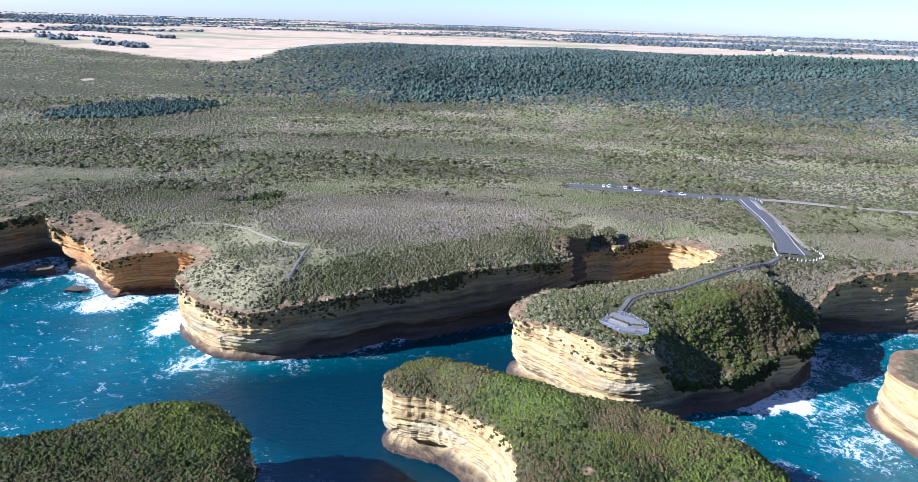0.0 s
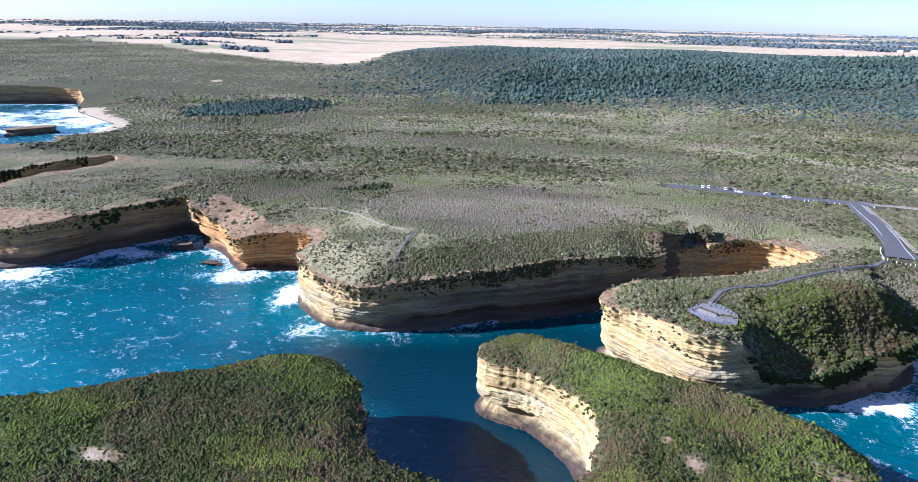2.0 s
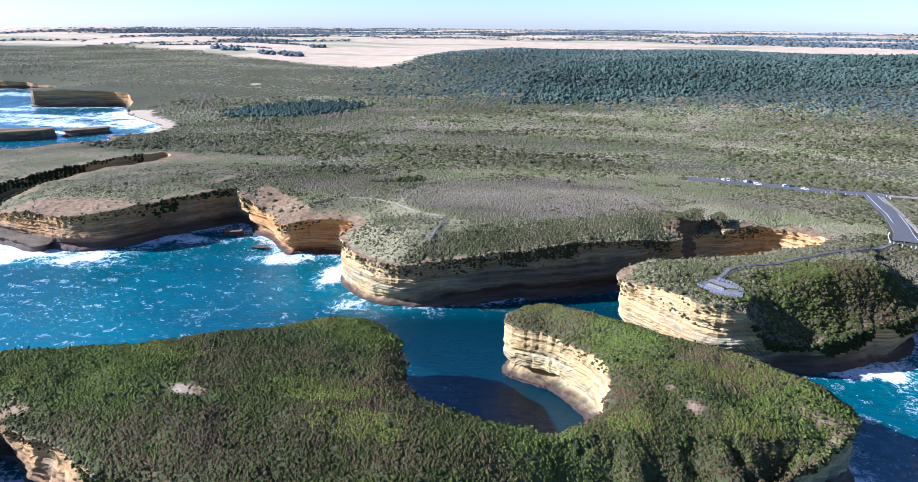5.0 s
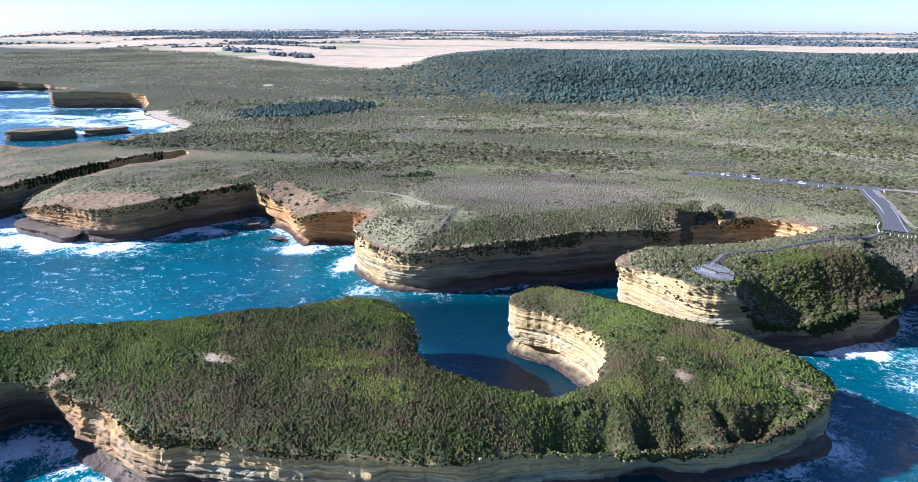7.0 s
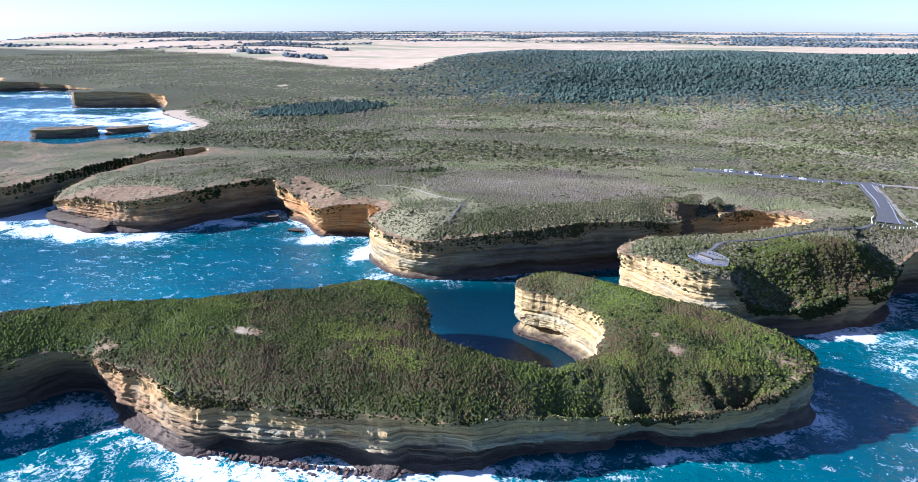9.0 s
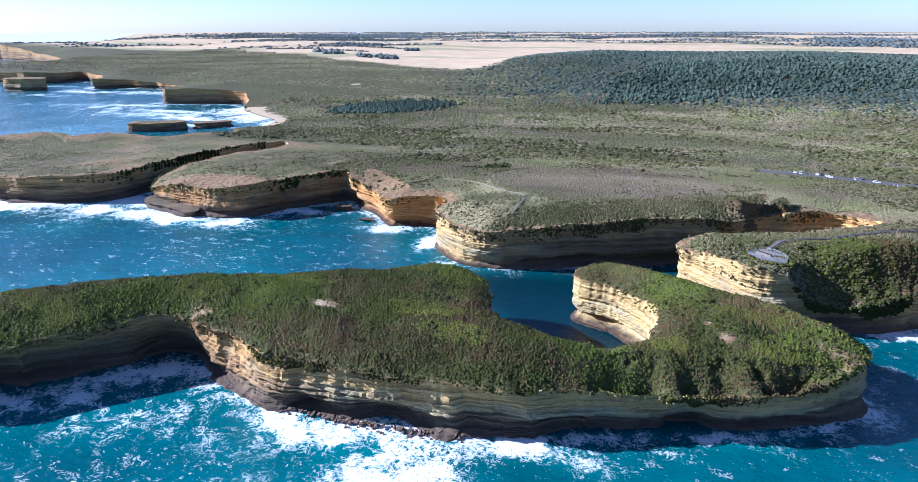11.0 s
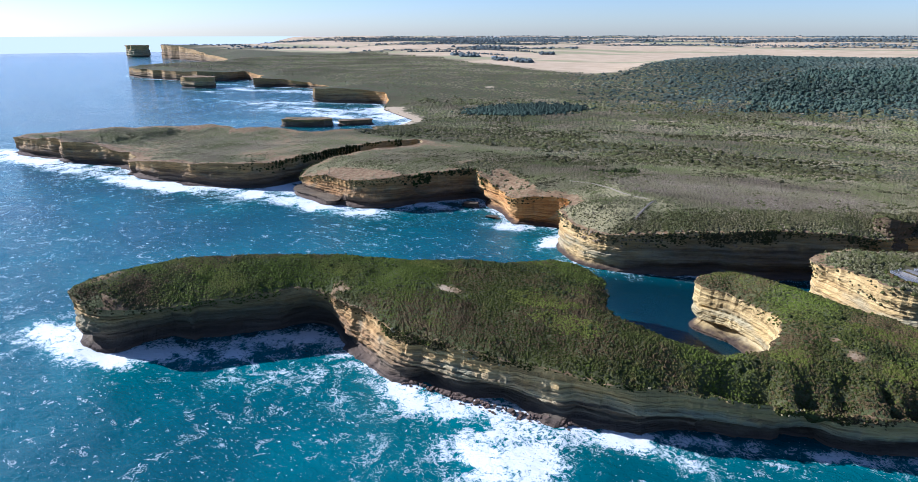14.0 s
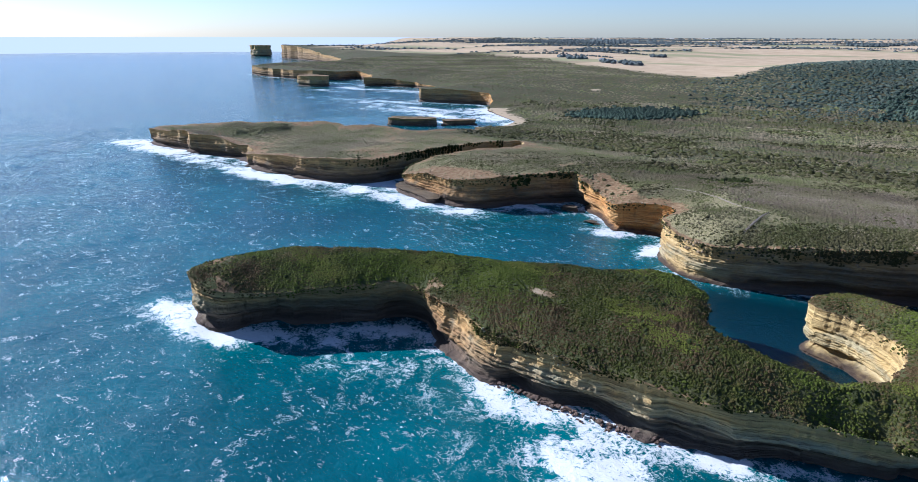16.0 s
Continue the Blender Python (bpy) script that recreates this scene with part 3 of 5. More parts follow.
SANDY_TRACKS = [[(-236, 756), (-222, 750), (-205, 757), (-180, 760), (-150, 762)], [(-590, 1010), (-540, 930), (-560, 960), (-530, 905)], [(-45, 893), (-25, 893)], [(-330, 880), (-250, 905), (-180, 905)]]


def plateau(x, y):
    """The height of the land away from its rim."""
    r = np.hypot(x - MID_X, y - MID_Y)
    az = np.degrees(np.arctan2(-(x - MID_X), y - MID_Y))
    h = np.interp(r, [200, 300, 340, 400, 470, 560, 660, 760, 880, 1000, 1150, 1300, 1600, 2000, 2600, 3500, 4300, 4900],
                  [30, 30, 28, 25, 21, 16, 10, 6, 9, 17, 28, 36, 42, 47, 60, 79, 92, 99])
    west = smooth(az, 30, 48)
    h = h * (1 - west) + west * np.interp(r, [300, 500, 760, 900, 1200, 1800, 2600, 3500, 4900], [22, 21, 10, 20, 30, 32, 46, 70, 97])
    ridge = smooth(-az, -21, -6) * np.exp(-((r - 1480) / 330.0) ** 2)
    h = h + 30 * ridge
    roll = np.clip((r - 500) / 500, 0, 1)
    h = h + roll * 9 * (fbm(x * 0.0045 + 3, y * 0.0045, 21, 3) - 0.5) + np.clip((r - 2300) / 600, 0, 1) * 10 * (fbm(x * 0.0016, y * 0.0016, 23, 3) - 0.5)
    near = 1 - smooth(r, 500, 900)
    h = h + near * 2.2 * (fbm(x * 0.02, y * 0.02, 22, 3) - 0.5)
    # a shaded hollow in the heath
    h = h - 5 * np.exp(-(((x + 115 - 0.6 * (y - 343)) / 16) ** 2 + ((y - 343) / 7) ** 2))
    return h


def lowered(line, x, y, near):
    d, _ = nearest(x, y, np.array(line, float), closed=False)
    return np.exp(-(d / near) ** 2)


gx, gy = [], []
for x0, x1, y0, y1, step, r0, r1 in ((-460, 330, 150, 520, 4.5, 0, 470), (-950, 700, 100, 1000, 11, 470, 950), (-1900, 1600, 100, 1800, 34, 950, 1800), (-4700, 4700, 0, 4900, 95, 1800, 4850)):
    x, y = grid_spots(x0, x1, y0, y1, step, 5)
    r = np.hypot(x - MID_X, y - MID_Y)
    k = (r >= r0) & (r < r1)
    x, y = x[k], y[k]
    k = inside(x, y, coarse_ring)
    x, y = x[k], y[k]
    d, _ = nearest(x, y, main_ring[::2])
    k = d > 0.45 * min(step, 12)
    gx.append(x[k])
    gy.append(y[k])
# rings of corners just inside the rim
main_xy, main_faces = sheet(main_ring, list(zip(np.concatenate(gx), np.concatenate(gy))))
mx, my = main_xy[:, 0], main_xy[:, 1]
main_d, main_more = nearest(mx, my, main_ring)
main_r = np.hypot(mx - MID_X, my - MID_Y)
main_az = np.degrees(np.arctan2(-(mx - MID_X), my - MID_Y))
reach = np.where(main_r < 700, 20.0, 60.0)
# the east flank of the lookout point falls steeply under scrub
w_rim = np.exp(-(main_d / reach) ** 1.3)
fall = np.exp(-(((mx - 105) / 36) ** 2 + ((my - 206 - 0.35 * (mx - 105)) / 26) ** 2) ** 2)
w_rim = w_rim * (1 - fall) + fall * (1 - smooth(main_d, 2, 18))
main_z = main_more[:, 0] * w_rim + plateau(mx, my) * (1 - w_rim)
pad = (1 - smooth(np.hypot(mx - 55.5, my - 191), 10, 19)) * smooth(main_d, 1, 5)
main_z = main_z * (1 - pad) + 26.45 * pad
main_z[main_d < 0.05] = main_more[main_d < 0.05, 0]
field_edge = np.interp(main_az, [-60, -27, 5, 12, 18, 25, 30, 35, 40, 50], [1900, 1900, 1780, 1700, 1290, 1450, 1710, 2110, 2500, 2900])
belt = smooth(fbm(main_az * 0.07 + 3, main_r * 0.0075, 101, 3), 0.54, 0.575) * (main_r > 2450) + ((main_r > 2650) & (main_r < 2900) & (main_az < -9))
field = smooth(main_r - field_edge, -20, 30) * smooth(main_d, 60, 140)
field_paint = field * (1 - 0.9 * np.clip(belt, 0, 1))
grass = np.exp(-(((mx + 85) / 45) ** 2 + ((my - 225) / 22) ** 2)) + 0.9 * np.exp(-(((mx + 105) / 40) ** 2 + ((my - 300) / 45) ** 2)) + 0.7 * np.exp(-(((mx + 290) / 70) ** 2 + ((my - 275) / 35) ** 2))
grass = np.clip(0.75 * grass + 1.0 * lowered([(-99, 286), (-93, 268), (-76, 257), (-52, 245)], mx, my, 6) + 0.9 * lowered([(-84, 212), (-96, 224), (-106, 240), (-120, 258)], mx, my, 11), 0, 1)
turf = (mx < -222) * (my < 430) * (main_r < 1000)
grass = np.clip(grass + 0.45 * turf, 0, 1)
earth = np.exp(-main_d / (2.0 + 19 * np.clip(main_more[:, 1] - 0.35, 0, 1))) * 0.9 * (main_r < 900)
earth = np.maximum(earth, 0.62 * np.exp(-(((mx + 285) / 45) ** 2 + ((my - 252) / 16) ** 2)) + 0.78 * turf * fbm(mx * 0.02, my * 0.03, 33, 3))
earth = np.maximum(earth, 0.95 * np.exp(-(((mx - 107) / 13) ** 2 + ((my - 286) / 10) ** 2)) + 0.8 * np.exp(-(((mx - 22) / 6) ** 2 + ((my - 206) / 6) ** 2)))
earth = np.maximum(earth, 1.1 * np.exp(-(((mx + 168) / 30) ** 2 + ((my - 284 + 0.85 * (mx + 168)) / 15) ** 2) ** 2))
sand = np.where(main_more[:, 0] < 5, np.exp(-main_d / 24), 0) * (main_r < 1200)
sand = np.maximum(sand, 0.5 * np.exp(-(((mx + 470) / 60) ** 2 + ((my - 760) / 28) ** 2)) + 0.55 * np.exp(-(((mx + 430) / 60) ** 2 + ((my - 705) / 10) ** 2)))
for line in SANDY_TRACKS:
    sand = np.maximum(sand, 0.72 * lowered(line, mx, my, 6))
top = new("ground", mesh_of("ground", np.column_stack([main_xy, main_z]), main_faces, GROUND, field=field_paint, grass=grass, earth=earth, sand=sand))
tagged(top, "heath-covered coastal plateau running back to straw-coloured farmland", "ground", kind="structure")
cliff = new("sea_cliff", cliff_mesh("sea_cliff", main_ring, 0, len(shore_line), seed=40,
                                    caves=[(-200, 296, 9, 8, 12), (-160, 258, 5, 3, 7), (150, 239, 16, 8, 14), (-70, 206, 10, 3, 8)]))
tagged(cliff, "layered cream and ochre limestone sea cliff", "cliff", kind="structure")

from mathutils.bvhtree import BVHTree
main_tree = BVHTree.FromPolygons([(x, y, z) for (x, y), z in zip(main_xy, main_z)], main_faces.tolist())


def ground_z(x, y, fallback=20.0):
    place = main_tree.ray_cast(Vector((x, y, 400)), Vector((0, 0, -1)))[0]
    return place.z if place else fallback


# ---- island ----
# grey is raised along the shaded front and west arm to darken them
ISLAND_FRONT = [(-233, 25, 21, .2, .5), (-226, 16, 22, .2, .6), (-209, 14, 20, .1, .9), (-195, 25, 19, 0, 1), (-183, 38, 19, 0, 1), (-167, 55, 20, 0, 1), (-154, 70, 20, .1, 1), (-138, 71, 20, .5, .9), (-118, 65, 20, .45, .8),
                (-100, 60, 20, .35, .75), (-80, 60, 20, .25, .62), (-53, 62, 19, .2, .6), (-25, 67, 18, .1, .62), (-3, 77, 16, 0, .64), (20, 85, 14, 0, .64), (38, 91, 14, 0, .64), (54, 98, 15, 0, .62), (70, 110, 17, 0, .6), (80, 121, 20, 0, .5)]
ISLAND_BACK = [(80, 132, 20, 0, .2), (72, 140, 21, 0, .2), (58, 146, 23, 0, .2), (44, 150, 24, 0, .2), (27, 157, 24, 0, .2), (10, 165, 24, 0, .2), (-3, 171, 23, 0, .1), (-11, 172, 22.5, 0, 0), (-19, 168, 21, 0, 0), (-21, 162, 20, 0, 0),
               (-17, 156, 19, 0, 0), (-7, 155, 19, 0, 0), (3, 149, 19, 0, 0), (10, 141, 21, 0, 0), (14, 131, 22, 0, 0), (15, 121, 21, 0, 0), (13, 111, 20, 0, 0), (8, 103, 20.5, 0, 0), (1, 98, 21, 0, 0), (-8, 96, 22.5, 0, .1),
               (-18, 96, 23, 0, .4)]
ISLAND_WEST = [(-28, 97, 24, 0, .5), (-36, 101, 25, 0, .6), (-42, 107, 25, 0, .7), (-45, 119, 24.5, 0, .7), (-51, 132, 24.5, 0, .7), (-62, 143, 23.5, 0, .6), (-78, 145, 22.5, 0, .4), (-97, 132, 23, 0, .4), (-120, 114, 25, 0, .4),
               (-145, 102, 26, 0, .4), (-172, 89, 26, 0, .4), (-203, 70, 25.5, .1, .4), (-223, 46, 24.5, .2, .4)]
BARE = [(-97, 87.5, 9.5, 3.2), (37, 115, 4.5, 3.5), (31, 121, 3, 2)]


def landform(name, control, step, grid, dome, seed, rough=1.2, rows=26, caves=(), bare=(), strength=1.0, cover=0.0, stone=None, gully=None, crust=None, raw=()):
    """An island or stack: a cliff all round and a domed top. Returns the thing and its top's corners and faces."""
    ring = roughen(resample(control, step), rough, seed)
    x, y = grid_spots(ring[:, 0].min(), ring[:, 0].max(), ring[:, 1].min(), ring[:, 1].max(), grid, seed)
    k = inside(x, y, ring)
    x, y = x[k], y[k]
    d, _ = nearest(x, y, ring)
    k = d > grid * 0.5
    xy, faces = sheet(ring, list(zip(x[k], y[k])))
    d, more = nearest(xy[:, 0], xy[:, 1], ring)
    # heights spread inward from the rim
    w = 1.0 / (np.hypot(xy[:, 0, None] - ring[None, ::3, 0], xy[:, 1, None] - ring[None, ::3, 1]) + 3.0) ** 3
    spread = (w * ring[None, ::3, 2]).sum(1) / w.sum(1)
    f = np.exp(-d / 3.0)
    z = more[:, 0] * f + spread * (1 - f) + dome * (1 - np.exp(-d / 9.0)) + (d > 0.05) * np.clip(d / 6, 0, 1) * (2.4 * (fbm(xy[:, 0] * 0.07, xy[:, 1] * 0.07, seed + 2, 3) - 0.5) + 1.25 * (fbm(xy[:, 0] * 0.21, xy[:, 1] * 0.21, seed + 4, 2) - 0.5))
    if gully:
        z = z - gully(xy[:, 0], xy[:, 1], d)
    e = np.exp(-d / 1.2) * 0.6 + cover
    for bx, by, rx, ry in raw:
        e = np.maximum(e, 0.75 * np.exp(-(((xy[:, 0] - bx) / rx) ** 2 + ((xy[:, 1] - by) / ry) ** 2)))
    pale = np.zeros(len(xy))
    for bx, by, rx, ry in bare:
        pale = np.maximum(pale, 0.5 * np.exp(-(((xy[:, 0] - bx) / rx) ** 2 + ((xy[:, 1] - by) / ry) ** 2) ** 2))
    zero = np.zeros(len(xy))
    thing = empty(name, pose(0, 0, 0))
    c = new("cliff", cliff_mesh("cliff", ring, 0, len(ring), rows, strength, seed, caves, stone))
    t = new("top", mesh_of("top", np.column_stack([xy, z]), faces, crust or (SCRUB_GROUND if name == "island" else GROUND), field=zero, grass=zero + 0.08, earth=e, sand=pale))
    c.parent = t.parent = thing
    tagged(t, "bare brown rock top" if crust else "scrub-covered top")
    return thing, ring, xy, z, faces, d


def front_gullies(x, y, d):
    """Short steep gullies that run down to the island's seaward rim."""
    front = (y < 0.30 * x + 92) * smooth(x, -6, 10)
    along = x * 0.95 + y * 0.3
    along = along + 5 * (fbm(x * 0.12, y * 0.12, 79, 2) - 0.5)
    cut = np.clip(1.4 - 3.6 * np.abs(value_noise(along * 0.17, y * 0.03, 77) - 0.5) - 0.9 * value_noise(along * 0.045, y * 0.05, 78), 0, 1)
    reach = 4.0 + 9.0 * value_noise(along * 0.06, 0 * y, 80)
    return 5.5 * front * cut * np.clip(d / 1.5, 0, 1) * np.exp(-(d / reach) ** 2)


island, island_ring, isl_xy, isl_z, isl_faces, isl_d = landform(
    "island", ISLAND_FRONT + ISLAND_BACK + ISLAND_WEST, 1.0, 2.2, 5.0, 60, 1.9, 64,
    [(-152, 68, 11, 9, 17), (-62, 62, 11, 7, 10), (-90, 60, 6, 4, 9), (-192, 28, 20, 10, 17), (-168, 53, 14, 8, 17), (25, 88, 20, 6, 7.5), (-5, 75, 16, 6, 8), (58, 101, 16, 5, 7)], BARE, gully=front_gullies, strength=1.2,
    raw=[(-97, 87.5, 10, 3.6), (37, 115, 5, 4), (31, 121, 3.5, 2.5), (-224, 28, 9, 10), (-205, 20, 10, 4), (-140, 76, 8, 4), (70, 118, 9, 5), (-95, 64, 10, 2)])
tagged(island, "long limestone island with green scrub on top", "island")

# ---- stacks and reefs ----
STACKS = [("sea_stack", -599, 529, 33, 14, 10, 30, .3, .6, "low flat-topped rock stack in the surf"), ("sea_stack", -552, 572, 26, 9, 7, 50, .5, .4, "low ochre rock ledge by the beach"),
          ("sea_stack", -1268, 872, 44, 26, 24, 8, .3, .7, "flat-topped sea stack standing in surf"), ("sea_stack", -3240, 2010, 62, 50, 58, 0, .2, .6, "tall hazy sea stack"),
          ("rock_platform", -314, 246, 33, 12, 4.2, -20, .2, .9, "dark wave-washed rock platform under a cape"), 
          ("sea_rock", -199, 281, 5, 3, 3.2, 20, .1, .9, "small dark rock awash in the cove"), ("sea_rock", -172, 262, 4, 2.4, 1.6, 0, .1, .9, "small dark rock awash in the cove"),
          ("sea_stack", 168, 168, 30, 28, 20, 30, .2, 0, "yellow limestone stack ringed by foam")]
stack_tops = []
for name, cx, cy, ax, ay, high, turn, och, gr, words in STACKS:
    ring = []
    for k in range(14):
        a = 2 * math.pi * k / 14
        wob = 1 + 0.22 * (noise.noise((math.cos(a) * 1.3 + cx, math.sin(a) * 1.3, cy)))
        x, y = ax * wob * math.copysign(abs(math.cos(a)) ** 0.8, math.cos(a)), ay * wob * math.copysign(abs(math.sin(a)) ** 0.8, math.sin(a))
        c, s = math.cos(radians(turn)), math.sin(radians(turn))
        ring.append((cx + c * x - s * y, cy + s * x + c * y, high, och, gr))
    near = math.hypot(cx, cy)
    out = landform(name, ring, 1.6 if near < 400 else 4 if near < 1500 else 12, 4 if near < 400 else 9 if near < 1500 else 25, 1.0, int(abs(cx)), (3.0 if name == "rock_platform" else 1.0) if near < 900 else 4.0, 18, cover=0.4, strength=1.0 if near < 2000 else 2.0,
                   stone=None if name == "sea_stack" else BROWN_ROCK, crust=None if name == "sea_stack" else BROWN_ROCK)
    stack_tops.append(out)
    tagged(out[0], words, name.replace("_", " "), name.replace("_", " ") + "s")

# ---- sea ----


def graded(edges):
    out = []
    for a, b, step in edges:
        out.append(np.linspace(a, b, max(2, int(round((b - a) / step)) + 1))[:-1])
    return np.concatenate(out + [[edges[-1][1]]])


sx = graded([(-4900, -1600, 150), (-1600, -760, 28), (-760, -380, 7), (-380, 240, 3.0), (240, 500, 12), (500, 4900, 240)])
sy = graded([(-1200, -200, 60), (-200, -40, 8), (-40, 320, 3.0), (320, 640, 7), (640, 1300, 22), (1300, 4850, 150)])
GX, GY = np.meshgrid(sx, sy)
px, py = GX.ravel(), GY.ravel()
near_mainland, _ = nearest(px, py, np.array(coast, float)[:, :2], closed=False)
near_island, _ = nearest(px, py, island_ring[::3, :2])
shore = np.maximum(np.exp(-near_mainland / np.where(px < -230, 17, 8.0)), np.exp(-near_island / np.where(py < 100, np.where(px > -20, 3.6, 6.5), 4.0)))
# the gorge and the sheltered channel are still, and darkened for the cliffs' reflection
calm_dark = np.clip(0.75 * np.exp(-(((px + 75) / 45) ** 2 + ((py - 180) / 20) ** 2)) + 0.9 * np.exp(-(((px + 32) / 40) ** 2 + ((py - 172) / 26) ** 2)) + np.exp(-(((px - 20) / 70) ** 2 + ((py - 205) / 45) ** 2)) + np.exp(-(((px + 5) / 40) ** 2 + ((py - 130) / 28) ** 2)), 0, 1)
shore = shore * (1 - 0.92 * calm_dark) + 0.5 * calm_dark * np.maximum(np.exp(-near_mainland / 1.5), np.exp(-near_island / 1.5))
SURGE = [(-46, 40, 24, 19, 1.1), (-86, 49, 24, 11, .85), (-126, 52, 18, 14, .7), (-150, 38, 40, 26, .42), (-105, 38, 44, 18, .42), (-55, 32, 50, 18, .36), (10, 62, 50, 14, .28), (-262, 10, 34, 22, .5), (-8, 65, 22, 7, .85), (20, 77, 18, 4, .5), (46, 90, 18, 3, .4), (86, 118, 6, 12, .6), (-250, 16, 19, 13, 1.15), (-225, 9, 18, 7, 1.05), (-203, 13, 14, 5, .95), (-190, 25, 9, 4, .95), (-178, 33, 9, 4, .95), (-166, 42, 8, 5, .95), (-153, 62, 5, 9, .8),
         (110, 188, 30, 6, 1.0), (128, 168, 16, 16, .9), (150, 190, 12, 22, .6), (-94, 202, 13, 8, .95), (-72, 200, 16, 4, .7), (-118, 232, 8, 16, .95), (-155, 247, 16, 6, 1.0), (-185, 276, 14, 8, .9), (-215, 268, 24, 7, .8), (-300, 222, 60, 12, 1.1), (-355, 222, 40, 13, 1.0), (-257, 228, 26, 8, .9),
         (-355, 246, 22, 20, 1.0), (-470, 203, 80, 14, 1.1), (-640, 202, 90, 16, 1.1), (-735, 210, 36, 24, 1.15), (-620, 625, 95, 22, 1.3), (-700, 680, 120, 22, 1.3), (-600, 575, 80, 12, 1.1), (-560, 660, 40, 14, 1.4), (-640, 720, 60, 20, 1.3), (-840, 730, 70, 18, 1.1), (-720, 645, 120, 42, .85), (-900, 700, 150, 50, .7), (-1120, 800, 160, 40, .6), (-1130, 880, 120, 24, 1.1), (-1000, 900, 120, 30, 1.0), (-1300, 960, 120, 18, .9), (-1820, 1030, 60, 20, 1.1)]
surge = np.zeros(len(px))
for cx, cy, ax, ay, power in SURGE:
    surge = np.maximum(surge, power * np.exp(-(((px - cx) / ax) ** 2 + ((py - cy) / ay) ** 2)))
swell = (fbm(px * 0.045 + py * 0.02, py * 0.06, 90, 3) - 0.5) * 1.3 + (fbm(px * 0.16, py * 0.22, 91, 2) - 0.5) * 0.6
swell *= (np.hypot(px, py) < 900) * (1 - 0.75 * calm_dark)
pz = swell + np.clip(surge, 0, 1) * (fbm(px * 0.25, py * 0.25, 92, 3) - 0.35) * 1.4
nx = len(sx)
q = (np.arange(len(sy) - 1)[:, None] * nx + np.arange(nx - 1)[None]).ravel()
sea = new("water", mesh_of("water", np.column_stack([px, py, pz]), np.stack([q, q + 1, q + nx + 1, q + nx], 1), SEA, shore=shore, surge=surge, calm_dark=calm_dark))
tagged(sea, "deep teal ocean with white surf along the cliffs", "sea", kind="structure")

# ---- far distance over the sea: a glowing band painted as haze ----
w = shader("sea_haze_glow", 1.0, 0.0)
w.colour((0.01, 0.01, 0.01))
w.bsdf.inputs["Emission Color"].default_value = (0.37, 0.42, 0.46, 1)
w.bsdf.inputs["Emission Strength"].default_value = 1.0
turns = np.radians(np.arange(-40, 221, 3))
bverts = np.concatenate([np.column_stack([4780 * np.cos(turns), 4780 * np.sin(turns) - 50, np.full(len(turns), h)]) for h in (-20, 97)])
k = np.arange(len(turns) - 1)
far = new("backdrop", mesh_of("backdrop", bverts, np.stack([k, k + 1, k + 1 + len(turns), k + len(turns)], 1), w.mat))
tagged(far, "pale glowing band painted as haze where sea meets sky", "horizon", kind="structure")


# ---- scrub ----
def clump(level, seed, squash=0.75):
    """A small uneven crown: corners and triangles."""
    bm = bmesh.new()
    bmesh.ops.create_icosphere(bm, subdivisions=level, radius=1.0)
    rng = random.Random(seed)
    for v in bm.verts:
        n = noise.noise(v.co * 1.7 + Vector((seed * 3.1, 0, 0)))
        v.co *= 1 + 0.45 * n + rng.uniform(-0.16, 0.16)
        v.co.z *= squash
    bmesh.ops.delete(bm, geom=[v for v in bm.verts if v.co.z < -0.45], context="VERTS")
    bm.verts.index_update()
    out = np.array([tuple(v.co) for v in bm.verts]), np.array([[v.index for v in f.verts] for f in bm.faces])
    bm.free()
    return out


